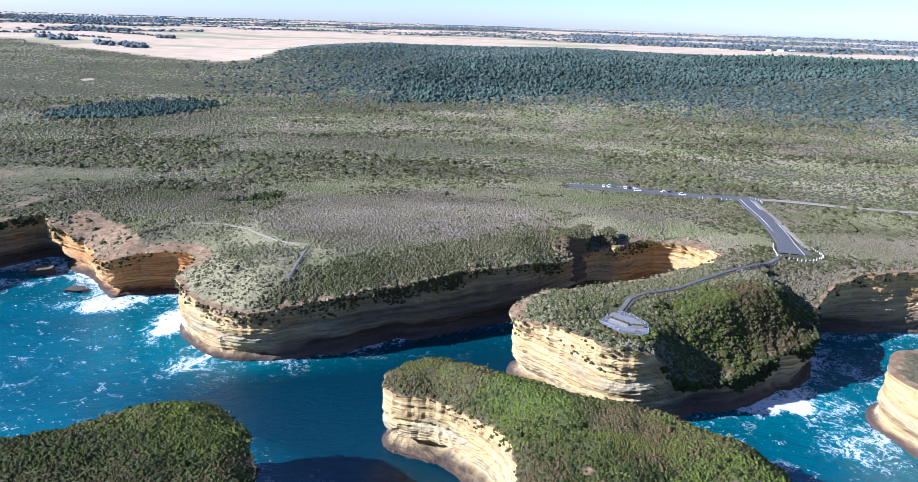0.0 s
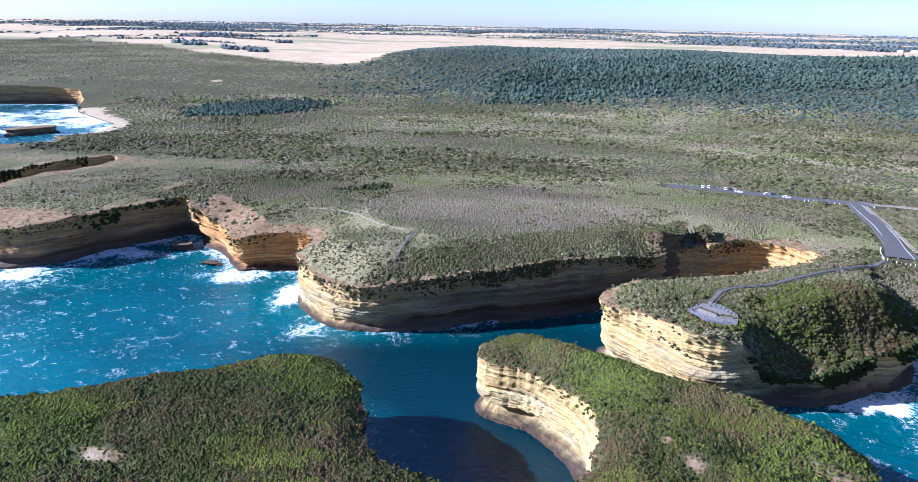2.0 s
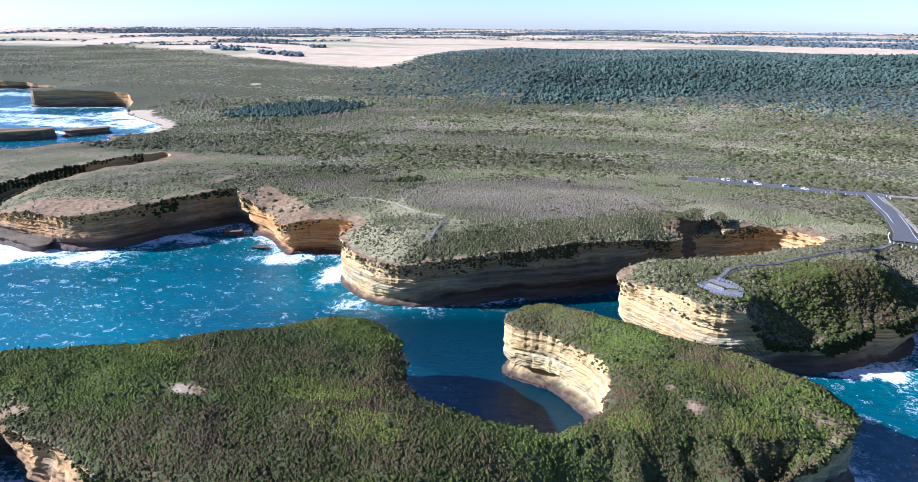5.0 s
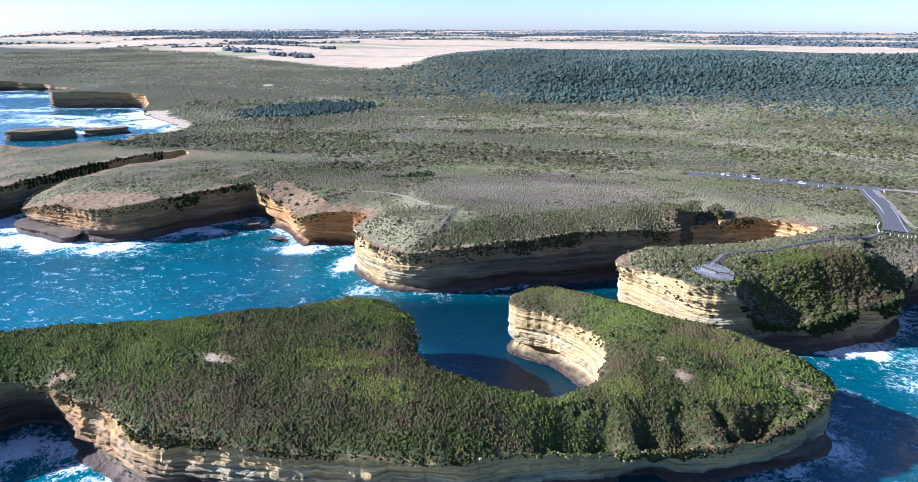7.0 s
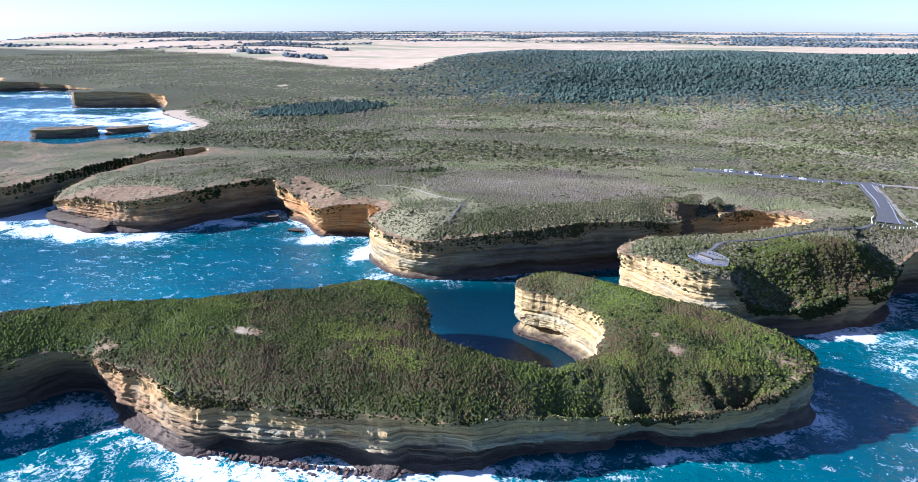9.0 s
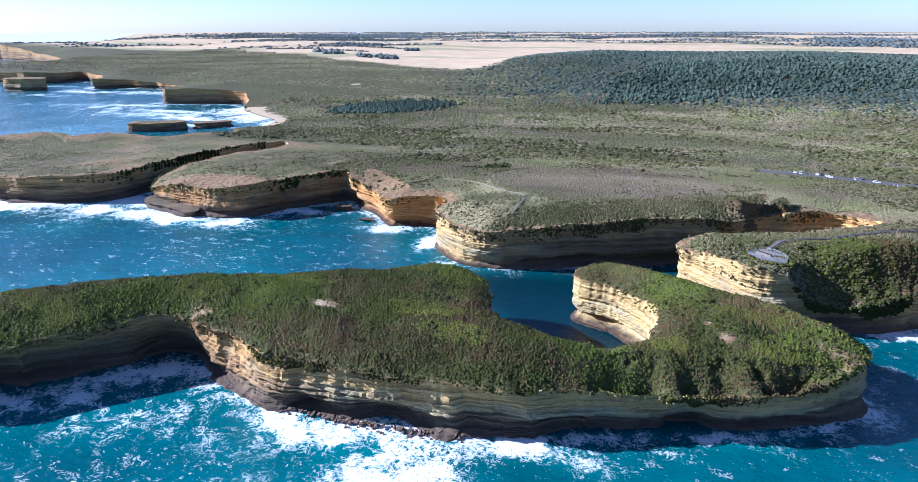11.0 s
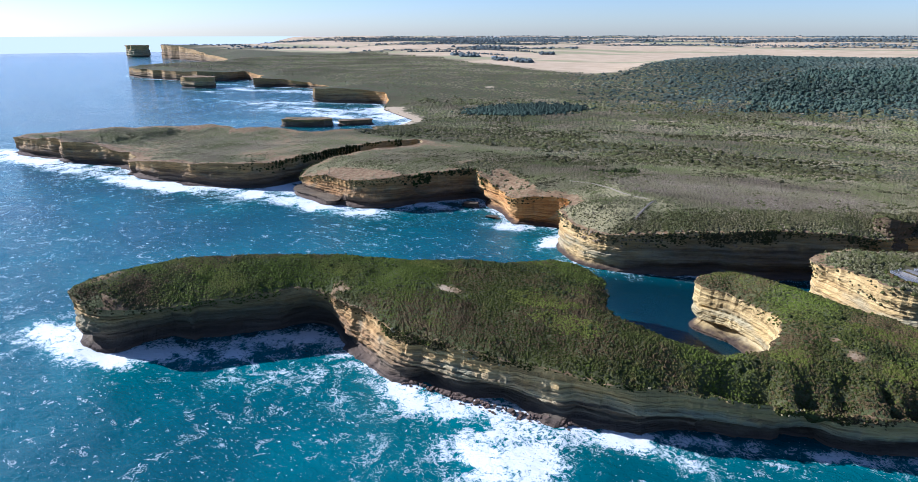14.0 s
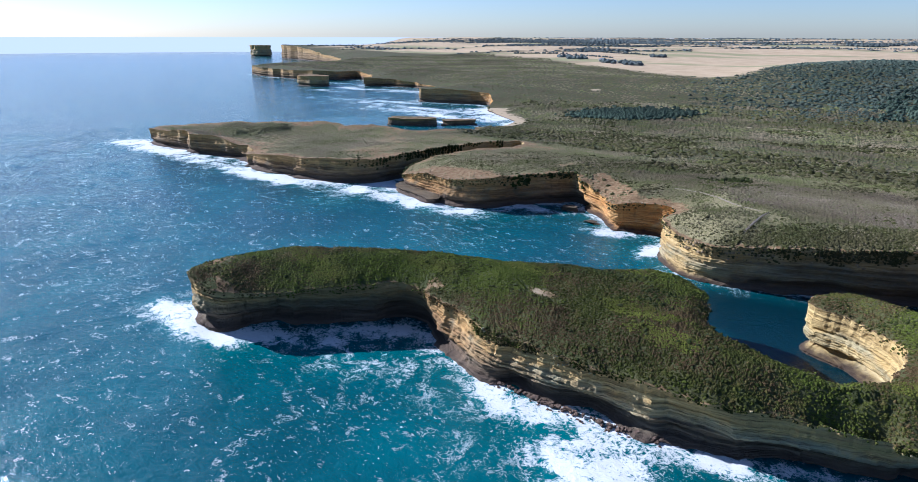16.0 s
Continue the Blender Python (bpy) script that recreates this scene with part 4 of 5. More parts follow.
def scatter(name, xy, z, faces, density, count, size, shapes, material, seed, label, category, sink=0.25, low=1.0, flat=True):
    """Clumps strewn over a surface, joined into one object. density: per triangle; size: (lo, hi) or a function of x, y, rng."""
    rng = np.random.default_rng(seed)
    a, b, c = xy[faces[:, 0]], xy[faces[:, 1]], xy[faces[:, 2]]
    area = 0.5 * np.abs((b[:, 0] - a[:, 0]) * (c[:, 1] - a[:, 1]) - (b[:, 1] - a[:, 1]) * (c[:, 0] - a[:, 0]))
    weight = area * density
    pick = rng.choice(len(faces), count, p=weight / weight.sum())
    r1, r2 = np.sqrt(rng.random(count)), rng.random(count)
    w = np.stack([1 - r1, r1 * (1 - r2), r1 * r2], 1)
    f = faces[pick]
    x, y = (xy[f, 0] * w).sum(1), (xy[f, 1] * w).sum(1)
    h = (z[f] * w).sum(1)
    s = size(x, y, rng) if callable(size) else rng.uniform(*size, count)
    turn = rng.uniform(0, 2 * np.pi, count)
    tall = rng.uniform(0.75, 1.3, count) * low
    kind = rng.integers(0, len(shapes), count)
    all_v, all_f, base = [], [], 0
    for k, (sv, sf) in enumerate(shapes):
        m = np.where(kind == k)[0]
        ct, st = np.cos(turn[m])[:, None], np.sin(turn[m])[:, None]
        vx = x[m, None] + s[m, None] * (ct * sv[None, :, 0] - st * sv[None, :, 1])
        vy = y[m, None] + s[m, None] * (st * sv[None, :, 0] + ct * sv[None, :, 1])
        vz = h[m, None] + (s * tall)[m, None] * (sv[None, :, 2] + sink)
        all_v.append(np.stack([vx, vy, vz], -1).reshape(-1, 3))
        all_f.append((sf[None] + (np.arange(len(m)) * len(sv))[:, None, None]).reshape(-1, 3) + base)
        base += len(m) * len(sv)
    ob = new(name, mesh_of(name, np.concatenate(all_v), np.concatenate(all_f), material, flat=flat))
    return tagged(ob, label, category, kind="stuff")


FINE = [clump(2, k) for k in range(6)]
ROUGH = [clump(1, k + 20) for k in range(8)]


def tuft(seed):
    """A small low plant: an uneven six-sided mound."""
    g = np.random.default_rng(seed)
    a = np.arange(6) * math.pi / 3 + g.uniform(-0.3, 0.3, 6)
    r = g.uniform(0.7, 1.25, 6)
    ring = np.stack([r * np.cos(a), r * np.sin(a), g.uniform(-0.35, 0.05, 6)], 1)
    tip = np.array([[g.uniform(-0.3, 0.3), g.uniform(-0.3, 0.3), g.uniform(0.5, 0.9)]])
    return np.concatenate([tip, ring]), np.array([[0, 1 + k, 1 + (k + 1) % 6] for k in range(6)])


TUFTS = [tuft(k) for k in range(8)]


def centre(xy, faces):
    return xy[faces].mean(1)


# island scrub
ic = centre(isl_xy, isl_faces)
dens = 0.35 + smooth(isl_d[isl_faces].mean(1), 0.5, 3.0) * 0.65
for bx, by, rx, ry in BARE:
    dens *= 1 - 0.97 * np.exp(-(((ic[:, 0] - bx) / (rx * 0.9)) ** 2 + ((ic[:, 1] - by) / (ry * 0.9)) ** 2) ** 2)
for bx, by, rx, ry in ((-223, 30, 11, 8), (-207, 19, 9, 3), (-140, 75, 7, 2.5), (70, 119, 7, 3.5)):
    dens *= 1 - 0.8 * np.exp(-(((ic[:, 0] - bx) / rx) ** 2 + ((ic[:, 1] - by) / ry) ** 2) ** 2)
lush = smooth(fbm(ic[:, 0] * 0.035, ic[:, 1] * 0.035, 71, 3), 0.42, 0.62)
scatter("low_scrub", isl_xy, isl_z, isl_faces, dens, 74000, lambda x, y, g: g.uniform(0.24, 0.5, len(x)) * (0.8 + 0.9 * g.random(len(x)) ** 4), TUFTS, LUSH, 1, "dense low green coastal scrub covering the island", "scrub", 0.1, 0.85)

scatter("tall_scrub", isl_xy, isl_z, isl_faces, dens * (0.25 + lush), 13000, lambda x, y, g: g.uniform(0.22, 0.42, len(x)) * (0.7 + 1.2 * g.random(len(x)) ** 5), ROUGH, LUSH, 19, "knee-high green shrubs among the island scrub", "scrub", 0.3, 0.8)


def patches(spots, x, y):
    """Soft uneven patches: rows of centre and half-widths."""
    out = np.zeros(len(x))
    for cx, cy, ax, ay in spots:
        out = np.maximum(out, np.exp(-(((x - cx) / ax) ** 2 + ((y - cy) / ay) ** 2)))
    return smooth(out + 0.7 * (fbm(x * 0.11, y * 0.11, 74, 3) - 0.5), 0.42, 0.62)


LIME_SPOTS = [(-62, 95, 17, 6), (-48, 84, 14, 5), (-150, 84, 20, 6), (-190, 56, 20, 8), (-115, 103, 18, 5), (45, 130, 14, 5), (20, 106, 9, 5), (-12, 166, 9, 4), (52, 112, 8, 4)]
DARK_SPOTS = [(-84, 121, 22, 6), (-62, 114, 10, 5), (-58, 104, 8, 4), (46, 120, 8, 4), (62, 116, 8, 4), (10, 150, 8, 4), (-100, 112, 12, 4)]
scatter("bright_grass", isl_xy, isl_z, isl_faces, dens * patches(LIME_SPOTS, ic[:, 0], ic[:, 1]), 9000, lambda x, y, g: g.uniform(0.3, 0.6, len(x)), TUFTS, LIME, 2, "low bright green patches on the island", "grass", 0.18, 0.75)
scatter("tall_scrub", isl_xy, isl_z, isl_faces, dens * (0.03 + patches(DARK_SPOTS, ic[:, 0], ic[:, 1]) + 0.25 * smooth(fbm(ic[:, 0] * 0.06, ic[:, 1] * 0.06, 88, 3), 0.56, 0.66)), 3600, lambda x, y, g: g.uniform(0.3, 0.55, len(x)) * (0.7 + 1.3 * g.random(len(x)) ** 4), ROUGH, DEEP, 16, "taller dark green shrubs on the island", "scrub", 0.15, 0.8)

# mainland heath
mc = centre(main_xy, main_faces)
mr, maz = np.hypot(mc[:, 0] - MID_X, mc[:, 1] - MID_Y), np.degrees(np.arctan2(-(mc[:, 0] - MID_X), mc[:, 1] - MID_Y))
md = main_d[main_faces].mean(1)
seen = (maz > -50) & (maz < 82)
open_ground = 1 - 0.93 * np.clip(grass[main_faces].mean(1), 0, 1)
open_ground *= 1 - 0.95 * smooth(earth[main_faces].mean(1), 0.3, 0.6)
open_ground *= 1 - 0.97 * smooth(sand[main_faces].mean(1), 0.25, 0.5)
open_ground *= 1 - smooth(field[main_faces].mean(1), 0.1, 0.4)
for line, half in ((CAR_PARK, 7.5), (ROAD, 7.0), (TRACK_EAST, 4.0), (FOOTPATH, 2.8), (HEAD_TRACK, 1.2)):
    d, _ = nearest(mc[:, 0], mc[:, 1], np.array(line, float), closed=False)
    open_ground *= smooth(d, half - 1.5, half + 1.5)
open_ground *= 1 - inside(mc[:, 0], mc[:, 1], np.array([(45.5, 192), (52, 183), (60, 181.5), (64.5, 184), (65, 190), (60, 198), (53.5, 202), (49, 197)]))
clear = smooth(fbm(mc[:, 0] * 0.03, mc[:, 1] * 0.03, 72, 4), 0.30, 0.48)
near_zone = open_ground * seen * (1 - smooth(mr, 380, 520))
dry = np.exp(-(((mc[:, 0] + 28) / 78) ** 2 + ((mc[:, 1] - 312 - 0.1 * mc[:, 0]) / 52) ** 2) ** 2) + 0.5 * np.exp(-(((mc[:, 0] - 95) / 40) ** 2 + ((mc[:, 1] - 325) / 40) ** 2))
dry = smooth(dry + 0.5 * (fbm(mc[:, 0] * 0.04, mc[:, 1] * 0.04, 95, 3) - 0.5), 0.35, 0.65)
scatter("dry_heath", main_xy, main_z, main_faces, near_zone * dry, 34000, lambda x, y, g: g.uniform(0.45, 0.85, len(x)) * (0.75 + 0.8 * g.random(len(x)) ** 3), TUFTS, DRY, 23,
        "brown-grey leafless heath thicket above the cliffs", "heath", 0.15, 0.9)
scatter("dry_heath", main_xy, main_z, main_faces, near_zone * dry, 6000, lambda x, y, g: g.uniform(0.5, 0.9, len(x)), ROUGH, DRY, 24,
        "taller brown-grey bushes in the thicket", "heath", 0.12, 0.85)
near_zone = near_zone * (1 - 0.85 * dry)
neck = np.exp(-(((mc[:, 0] - 75) / 58) ** 2 + ((mc[:, 1] - 212 - 0.35 * (mc[:, 0] - 75)) / 26) ** 2) ** 2)
scatter("low_scrub", main_xy, main_z, main_faces, near_zone * neck, 30000, lambda x, y, g: g.uniform(0.22, 0.48, len(x)) * (0.8 + 0.9 * g.random(len(x)) ** 4), TUFTS, BUSH, 28, "low olive scrub round the lookout path", "scrub", 0.12, 0.8)
near_zone = near_zone * (1 - 0.75 * neck)
tussock_zone = seen * smooth(grass[main_faces].mean(1), 0.15, 0.5) * (mr < 520) * (1 - smooth(earth[main_faces].mean(1), 0.45, 0.7))
scatter("tussock_grass", main_xy, main_z, main_faces, tussock_zone, 26000, lambda x, y, g: g.uniform(0.16, 0.42, len(x)), TUFTS, STRAW, 25, "pale dry tussocks on the open headland", "grass", 0.1, 0.7)
scatter("low_scrub", main_xy, main_z, main_faces, tussock_zone * smooth(fbm(mc[:, 0] * 0.06, mc[:, 1] * 0.06, 96, 3), 0.48, 0.6), 3500, lambda x, y, g: g.uniform(0.3, 0.7, len(x)), ROUGH, BUSH, 26, "small dark shrubs dotted over open grass", "scrub", 0.1, 0.7)
scatter("heath", main_xy, main_z, main_faces, near_zone * (0.35 + 0.65 * clear), 150000, lambda x, y, g: g.uniform(0.34, 0.7, len(x)) * (0.75 + 0.9 * g.random(len(x)) ** 3), TUFTS, HEATH, 3,
        "grey-green coastal heath in uneven clumps", "heath", 0.15, 0.95)
scatter("tall_heath", main_xy, main_z, main_faces, near_zone * clear, 16000, lambda x, y, g: g.uniform(0.32, 0.6, len(x)) * (0.75 + 1.0 * g.random(len(x)) ** 4), ROUGH, HEATH, 13,
        "taller grey-green bushes in the heath", "heath", 0.12, 1.0)
clear_patch = smooth(fbm(mc[:, 0] * 0.05, mc[:, 1] * 0.05, 73, 3), 0.42, 0.6)
flank = np.exp(-(((mc[:, 0] - 108) / 36) ** 2 + ((mc[:, 1] - 206 - 0.3 * (mc[:, 0] - 108)) / 16) ** 2))
lush_edge = 0.25 * flank + 1.1 * lowered([(-62, 212), (-41, 226), (-20, 240), (4, 256), (31, 272), (44, 284)], mc[:, 0], mc[:, 1], 13) + 0.7 * np.exp(-(((mc[:, 0] - 50) / 22) ** 2 + ((mc[:, 1] - 284) / 12) ** 2)) + 0.42 * np.exp(-(((mc[:, 0] - 60) / 40) ** 2 + ((mc[:, 1] - 205) / 16) ** 2)) * clear_patch
scatter("tall_scrub", main_xy, main_z, main_faces, near_zone * np.clip(lush_edge - 0.2, 0, 1), 12000, lambda x, y, g: g.uniform(0.35, 0.66, len(x)) * (0.8 + 0.8 * g.random(len(x)) ** 2), ROUGH, BUSH, 4, "taller olive green shrubs along the cliff tops", "scrub", 0.15)
scatter("tall_scrub", main_xy, main_z, main_faces, (open_ground * seen) * np.clip(flank - 0.15, 0, 1), 11000, lambda x, y, g: g.uniform(0.32, 0.62, len(x)) * (0.8 + 1.0 * g.random(len(x)) ** 3), ROUGH, LUSH, 41, "dense green shrubs on the steep shaded flank", "scrub", 0.15)
hollow = np.exp(-(((mc[:, 0] + 116 - 0.9 * (mc[:, 1] - 344)) / 9) ** 2 + ((mc[:, 1] - 344) / 9) ** 2))
scatter("tall_scrub", main_xy, main_z, main_faces, near_zone * np.clip(hollow - 0.15, 0, 1), 420, (0.9, 1.7), ROUGH, DEEP, 42, "dark green thicket in a heath hollow", "scrub", 0.15)
turf_zone = (mc[:, 0] < -222) & (mc[:, 1] < 430) & (mr < 1000)
mid_zone = open_ground * seen * smooth(mr, 370, 500) * (mr < 1000) * (1 - turf_zone)
scatter("low_heath", main_xy, main_z, main_faces, open_ground * turf_zone, 22000, lambda x, y, g: (0.2 + np.hypot(x, y) / 1000) * g.uniform(0.7, 1.5, len(x)), TUFTS, HEATH, 14,
        "low wind-cropped heath on the bare headlands", "heath", 0.1, 0.5)
scatter("heath", main_xy, main_z, main_faces, mid_zone, 90000, lambda x, y, g: (0.2 + np.hypot(x, y) / 480) * g.uniform(0.6, 1.0, len(x)) * (0.8 + 1.1 * g.random(len(x)) ** 5), TUFTS, HEATH, 5,
        "grey-green heath stretching inland", "heath", 0.12, 0.7)
wood_zone = (1 - smooth(field[main_faces].mean(1), 0.2, 0.6)) * seen * (mr > 880) * (mr < 2400) * smooth(md, 20, 60) * (1 - smooth(sand[main_faces].mean(1), 0.2, 0.5))
hill = smooth(-maz, -24, -4)
bushy = smooth(fbm(mc[:, 0] * 0.012, mc[:, 1] * 0.022, 75, 4), 0.47, 0.6)
scatter("tall_heath", main_xy, main_z, main_faces, mid_zone * bushy, 12000, lambda x, y, g: g.uniform(1.3, 2.3, len(x)) * (0.8 + 0.9 * g.random(len(x)) ** 3), ROUGH, BUSH, 17,
        "darker green bushes drifting through the heath", "heath", 0.1, 0.7)
near_bush = smooth(fbm(mc[:, 0] * 0.02, mc[:, 1] * 0.035, 76, 4), 0.49, 0.60)
scatter("tall_heath", main_xy, main_z, main_faces, near_zone * near_bush, 6500, lambda x, y, g: g.uniform(0.7, 1.2, len(x)) * (0.8 + 0.8 * g.random(len(x)) ** 3), ROUGH, BUSH, 18,
        "darker green bushes near the cliffs", "heath", 0.1, 0.8)
scatter("far_wood", main_xy, main_z, main_faces, wood_zone * hill * smooth(mr, 900, 1050), 22000, lambda x, y, g: g.uniform(1.8, 3.2, len(x)) * (0.8 + 1.1 * g.random(len(x)) ** 3), ROUGH, HAZE_WOOD, 6,
        "dark gum woodland on the low hills", "woodland", 0.3, 0.5, False)
scatter("far_wood", main_xy, main_z, main_faces, wood_zone * hill * smooth(mr, 880, 1020), 45000, lambda x, y, g: g.uniform(2.0, 4.2, len(x)), TUFTS, HAZE_WOOD, 15,
        "lower bush under the hill woodland", "woodland", 0.25, 0.55)
scatter("far_heath", main_xy, main_z, main_faces, wood_zone * (1 - hill), 22000, lambda x, y, g: (0.4 + np.hypot(x, y) / 600) * g.uniform(0.7, 1.3, len(x)), TUFTS, HEATH, 7,
        "dull heath on the far coast", "heath", 0.1, 0.5)
edge_y = np.interp(mc[:, 0], [-120, -41, 95, 247, 392, 576, 900], [860, 882, 945, 1000, 1005, 1050, 1120])
behind = mc[:, 1] - edge_y
stand = seen * (mc[:, 0] > -110) * smooth(behind, 0, 12) * (behind < 330) * (1 - 0.85 * smooth(behind, 120, 260) * smooth(fbm(mc[:, 0] * 0.006, mc[:, 1] * 0.006, 97, 3), 0.42, 0.55))
scatter("gum_forest", main_xy, main_z, main_faces, stand, 15000, lambda x, y, g: g.uniform(1.5, 2.7, len(x)) * (0.8 + 0.8 * g.random(len(x)) ** 3), ROUGH, HAZE_GUM, 27, "tall dark gum forest in the valley under the hill", "woodland", 0.6, 1.25)
scatter("dune_wood", main_xy, main_z, main_faces, seen * np.exp(-(((mc[:, 0] + 390) / 62) ** 2 + ((mc[:, 1] - 768 - 0.55 * (mc[:, 0] + 390)) / 42) ** 2) ** 2), 3200, (1.6, 3.6), ROUGH, HAZE_GUM, 8,
        "dense dark trees behind the beach", "woodland", 0.3)


def drape(name, key, material, count, size, mask, low, seed, label, category="scrub", shapes=None):
    """Shrubs that hang over a rim and hold on to the upper ledges of a cliff. mask: share by x, y; low: how far down the face."""
    grid, _, u = FACE_SPOTS[key]
    rng = np.random.default_rng(seed)
    x, y = grid[0, :, 0], grid[0, :, 1]
    patch = smooth(fbm(x * 0.07, y * 0.07, seed, 3), 0.35, 0.65)
    share = mask(x, y)
    weight = (u[:, None] > 1 - low * (0.25 + 0.75 * patch)[None]) * (0.15 + u[:, None] ** 3) * share[None] * (0.25 + patch)[None]
    pick = rng.choice(weight.size, count, p=(weight / weight.sum()).ravel())
    p = grid.reshape(-1, 3)[pick] + rng.normal(0, 0.35, (count, 3))
    s = rng.uniform(*size, count)
    shapes = shapes or ROUGH
    kind = rng.integers(0, len(shapes), count)
    vs, fs, base = [], [], 0
    for k, (sv, sf) in enumerate(shapes):
        m = np.where(kind == k)[0]
        vs.append((p[m, None] + s[m, None, None] * sv[None]).reshape(-1, 3))
        fs.append((sf[None] + (np.arange(len(m)) * len(sv))[:, None, None]).reshape(-1, 3) + base)
        base += len(m) * len(sv)
    ob = new(name, mesh_of(name, np.concatenate(vs), np.concatenate(fs), material, flat=True))
    return tagged(ob, label, category, kind="stuff")


def blob(cx, cy, ax, ay):
    return lambda x, y: np.exp(-(((x - cx) / ax) ** 2 + ((y - cy) / ay) ** 2))


drape("hanging_scrub", ("cliff", 60), LUSH, 4200, (0.2, 0.55), lambda x, y: 0.12 + 0.3 * (y < 85) * (x > -120) + 0.4 * blob(25, 92, 55, 25)(x, y) - 0.1 * blob(0, 155, 25, 20)(x, y), 0.16, 31, "green scrub hanging over the island rim")
# the darker leaves here carry the flank's shade in their colour
drape("hanging_scrub", ("sea_cliff", 40), DEEP, 1500, (0.35, 1.1), lambda x, y: blob(84, 186, 26, 16)(x, y) * (x > 64) + 0.25 * blob(125, 205, 20, 16)(x, y), 0.4, 32, "green scrub on the shaded flank, leaves darkened for shade")
drape("hanging_scrub", ("sea_cliff", 40), BUSH, 1800, (0.3, 0.8), lambda x, y: blob(5, 234, 55, 22)(x, y) + 0.2 * blob(60, 280, 30, 18)(x, y) + 0.06 * blob(45, 180, 18, 12)(x, y), 0.3, 33, "green scrub hanging over the headland rim")
drape("hanging_scrub", ("sea_cliff", 40), BUSH, 1500, (0.35, 0.9), lambda x, y: 1.0 * (np.hypot(x, y) < 480) - 0.93 * ((x > 8) & (x < 64) & (y < 212)), 0.25, 34, "grey-green scrub along the cliff rims")

drape("hanging_scrub", ("sea_cliff", 40), DEEP, 1300, (0.6, 1.5), lambda x, y: blob(-352, 335, 22, 75)(x, y) * (x < -343) + 0.5 * blob(-225, 290, 16, 22)(x, y), 0.4, 38, "dark green scrub along the rims of the western capes")


def block(seed):
    """A broken piece of limestone."""
    bm = bmesh.new()
    bmesh.ops.create_cube(bm, size=1.6)
    bmesh.ops.bevel(bm, geom=list(bm.edges), offset=0.28, segments=1, affect="EDGES")
    g = random.Random(seed)
    for v in bm.verts:
        v.co = Vector((v.co.x * g.uniform(0.75, 1.25), v.co.y * g.uniform(0.75, 1.25), v.co.z * g.uniform(0.6, 1.0)))
        v.co += Vector((g.uniform(-.15, .15), g.uniform(-.15, .15), g.uniform(-.15, .15)))
    bmesh.ops.rotate(bm, verts=bm.verts, matrix=Matrix.Rotation(g.uniform(0, 6), 3, "Z"))
    bmesh.ops.triangulate(bm, faces=bm.faces)
    bm.verts.index_update()
    out = np.array([tuple(v.co) for v in bm.verts]), np.array([[v.index for v in f.verts] for f in bm.faces])
    bm.free()
    return out


BLOCKS = [block(k) for k in range(8)]
PALE_STONE = plain("broken_limestone", (0.36, 0.27, 0.155), 0.95, 0, 0.8, 0.5)
drape("rim_rocks", ("sea_cliff", 40), PALE_STONE, 110, (0.25, 0.8), lambda x, y: blob(-80, 215, 45, 25)(x, y), 0.35, 36, "broken cream limestone along the headland rim", "rocks", BLOCKS)

drape("rim_rocks", ("cliff", 60), ROCK, 90, (0.15, 0.5), lambda x, y: ((y < 0.30 * x + 92) & (x > -140) & (x < 45)) * (0.03 + smooth(fbm(x * 0.13, y * 0.13, 37, 2), 0.5, 0.62)), 0.22, 37, "broken cream limestone along the island rim", "rocks", BLOCKS)

FOOT_STONE = plain("wet_brown_stone", (0.15, 0.10, 0.072), 0.8, 0, 0.6, 0.5)


def foot_rocks(name, line, wide, count, size, seed, label):
    """Fallen blocks strewn along the foot of a cliff, half awash."""
    g = np.random.default_rng(seed)
    c = resample([(*p, 0) for p in line], 0.5, closed=False)[:, :2]
    p = c[g.integers(0, len(c), count)]
    off = g.random(count) ** 1.6 * wide
    vs, fs, base = [], [], 0
    for (x, y), o in zip(p, off):
        sv, sf = BLOCKS[g.integers(0, len(BLOCKS))]
        s = g.uniform(*size) * (1.2 - 0.6 * o / wide)
        vs.append(sv * s + np.array([x + g.uniform(-0.5, 0.5), y - o, 1.3 * (1 - o / wide) - 0.35 * s]))
        fs.append(sf + base)
        base += len(sv)
    return tagged(new(name, mesh_of(name, np.concatenate(vs), np.concatenate(fs), FOOT_STONE, flat=True)), label, "rocks", kind="stuff")


foot_rocks("fallen_rocks", [(-100, 60.5), (-88, 60.2), (-70, 60.8), (-50, 62.4), (-36, 65.5)], 3.4, 150, (0.25, 0.85), 51, "wet brown fallen rocks at the island foot")


# ---- road, car park and paths ----
ASPHALT = plain("asphalt", (0.105, 0.098, 0.088), 0.9, 0, 1.2, 0.35)
GRAVEL = plain("gravel", (0.28, 0.235, 0.17), 0.95, 0, 1.0, 0.3)
PAINT_WHITE = plain("road_paint", (0.42, 0.42, 0.41), 0.7, 0, 2.0, 0.3)
CONCRETE = plain("pale_concrete", (0.19, 0.18, 0.165), 0.9, 0, 1.5, 0.3)
TIMBER = plain("weathered_timber", (0.17, 0.145, 0.12), 0.85, 0, 4.0, 0.4)
STEEL = plain("galvanised_steel", (0.42, 0.43, 0.44), 0.45, 0.7, 5.0, 0.2)
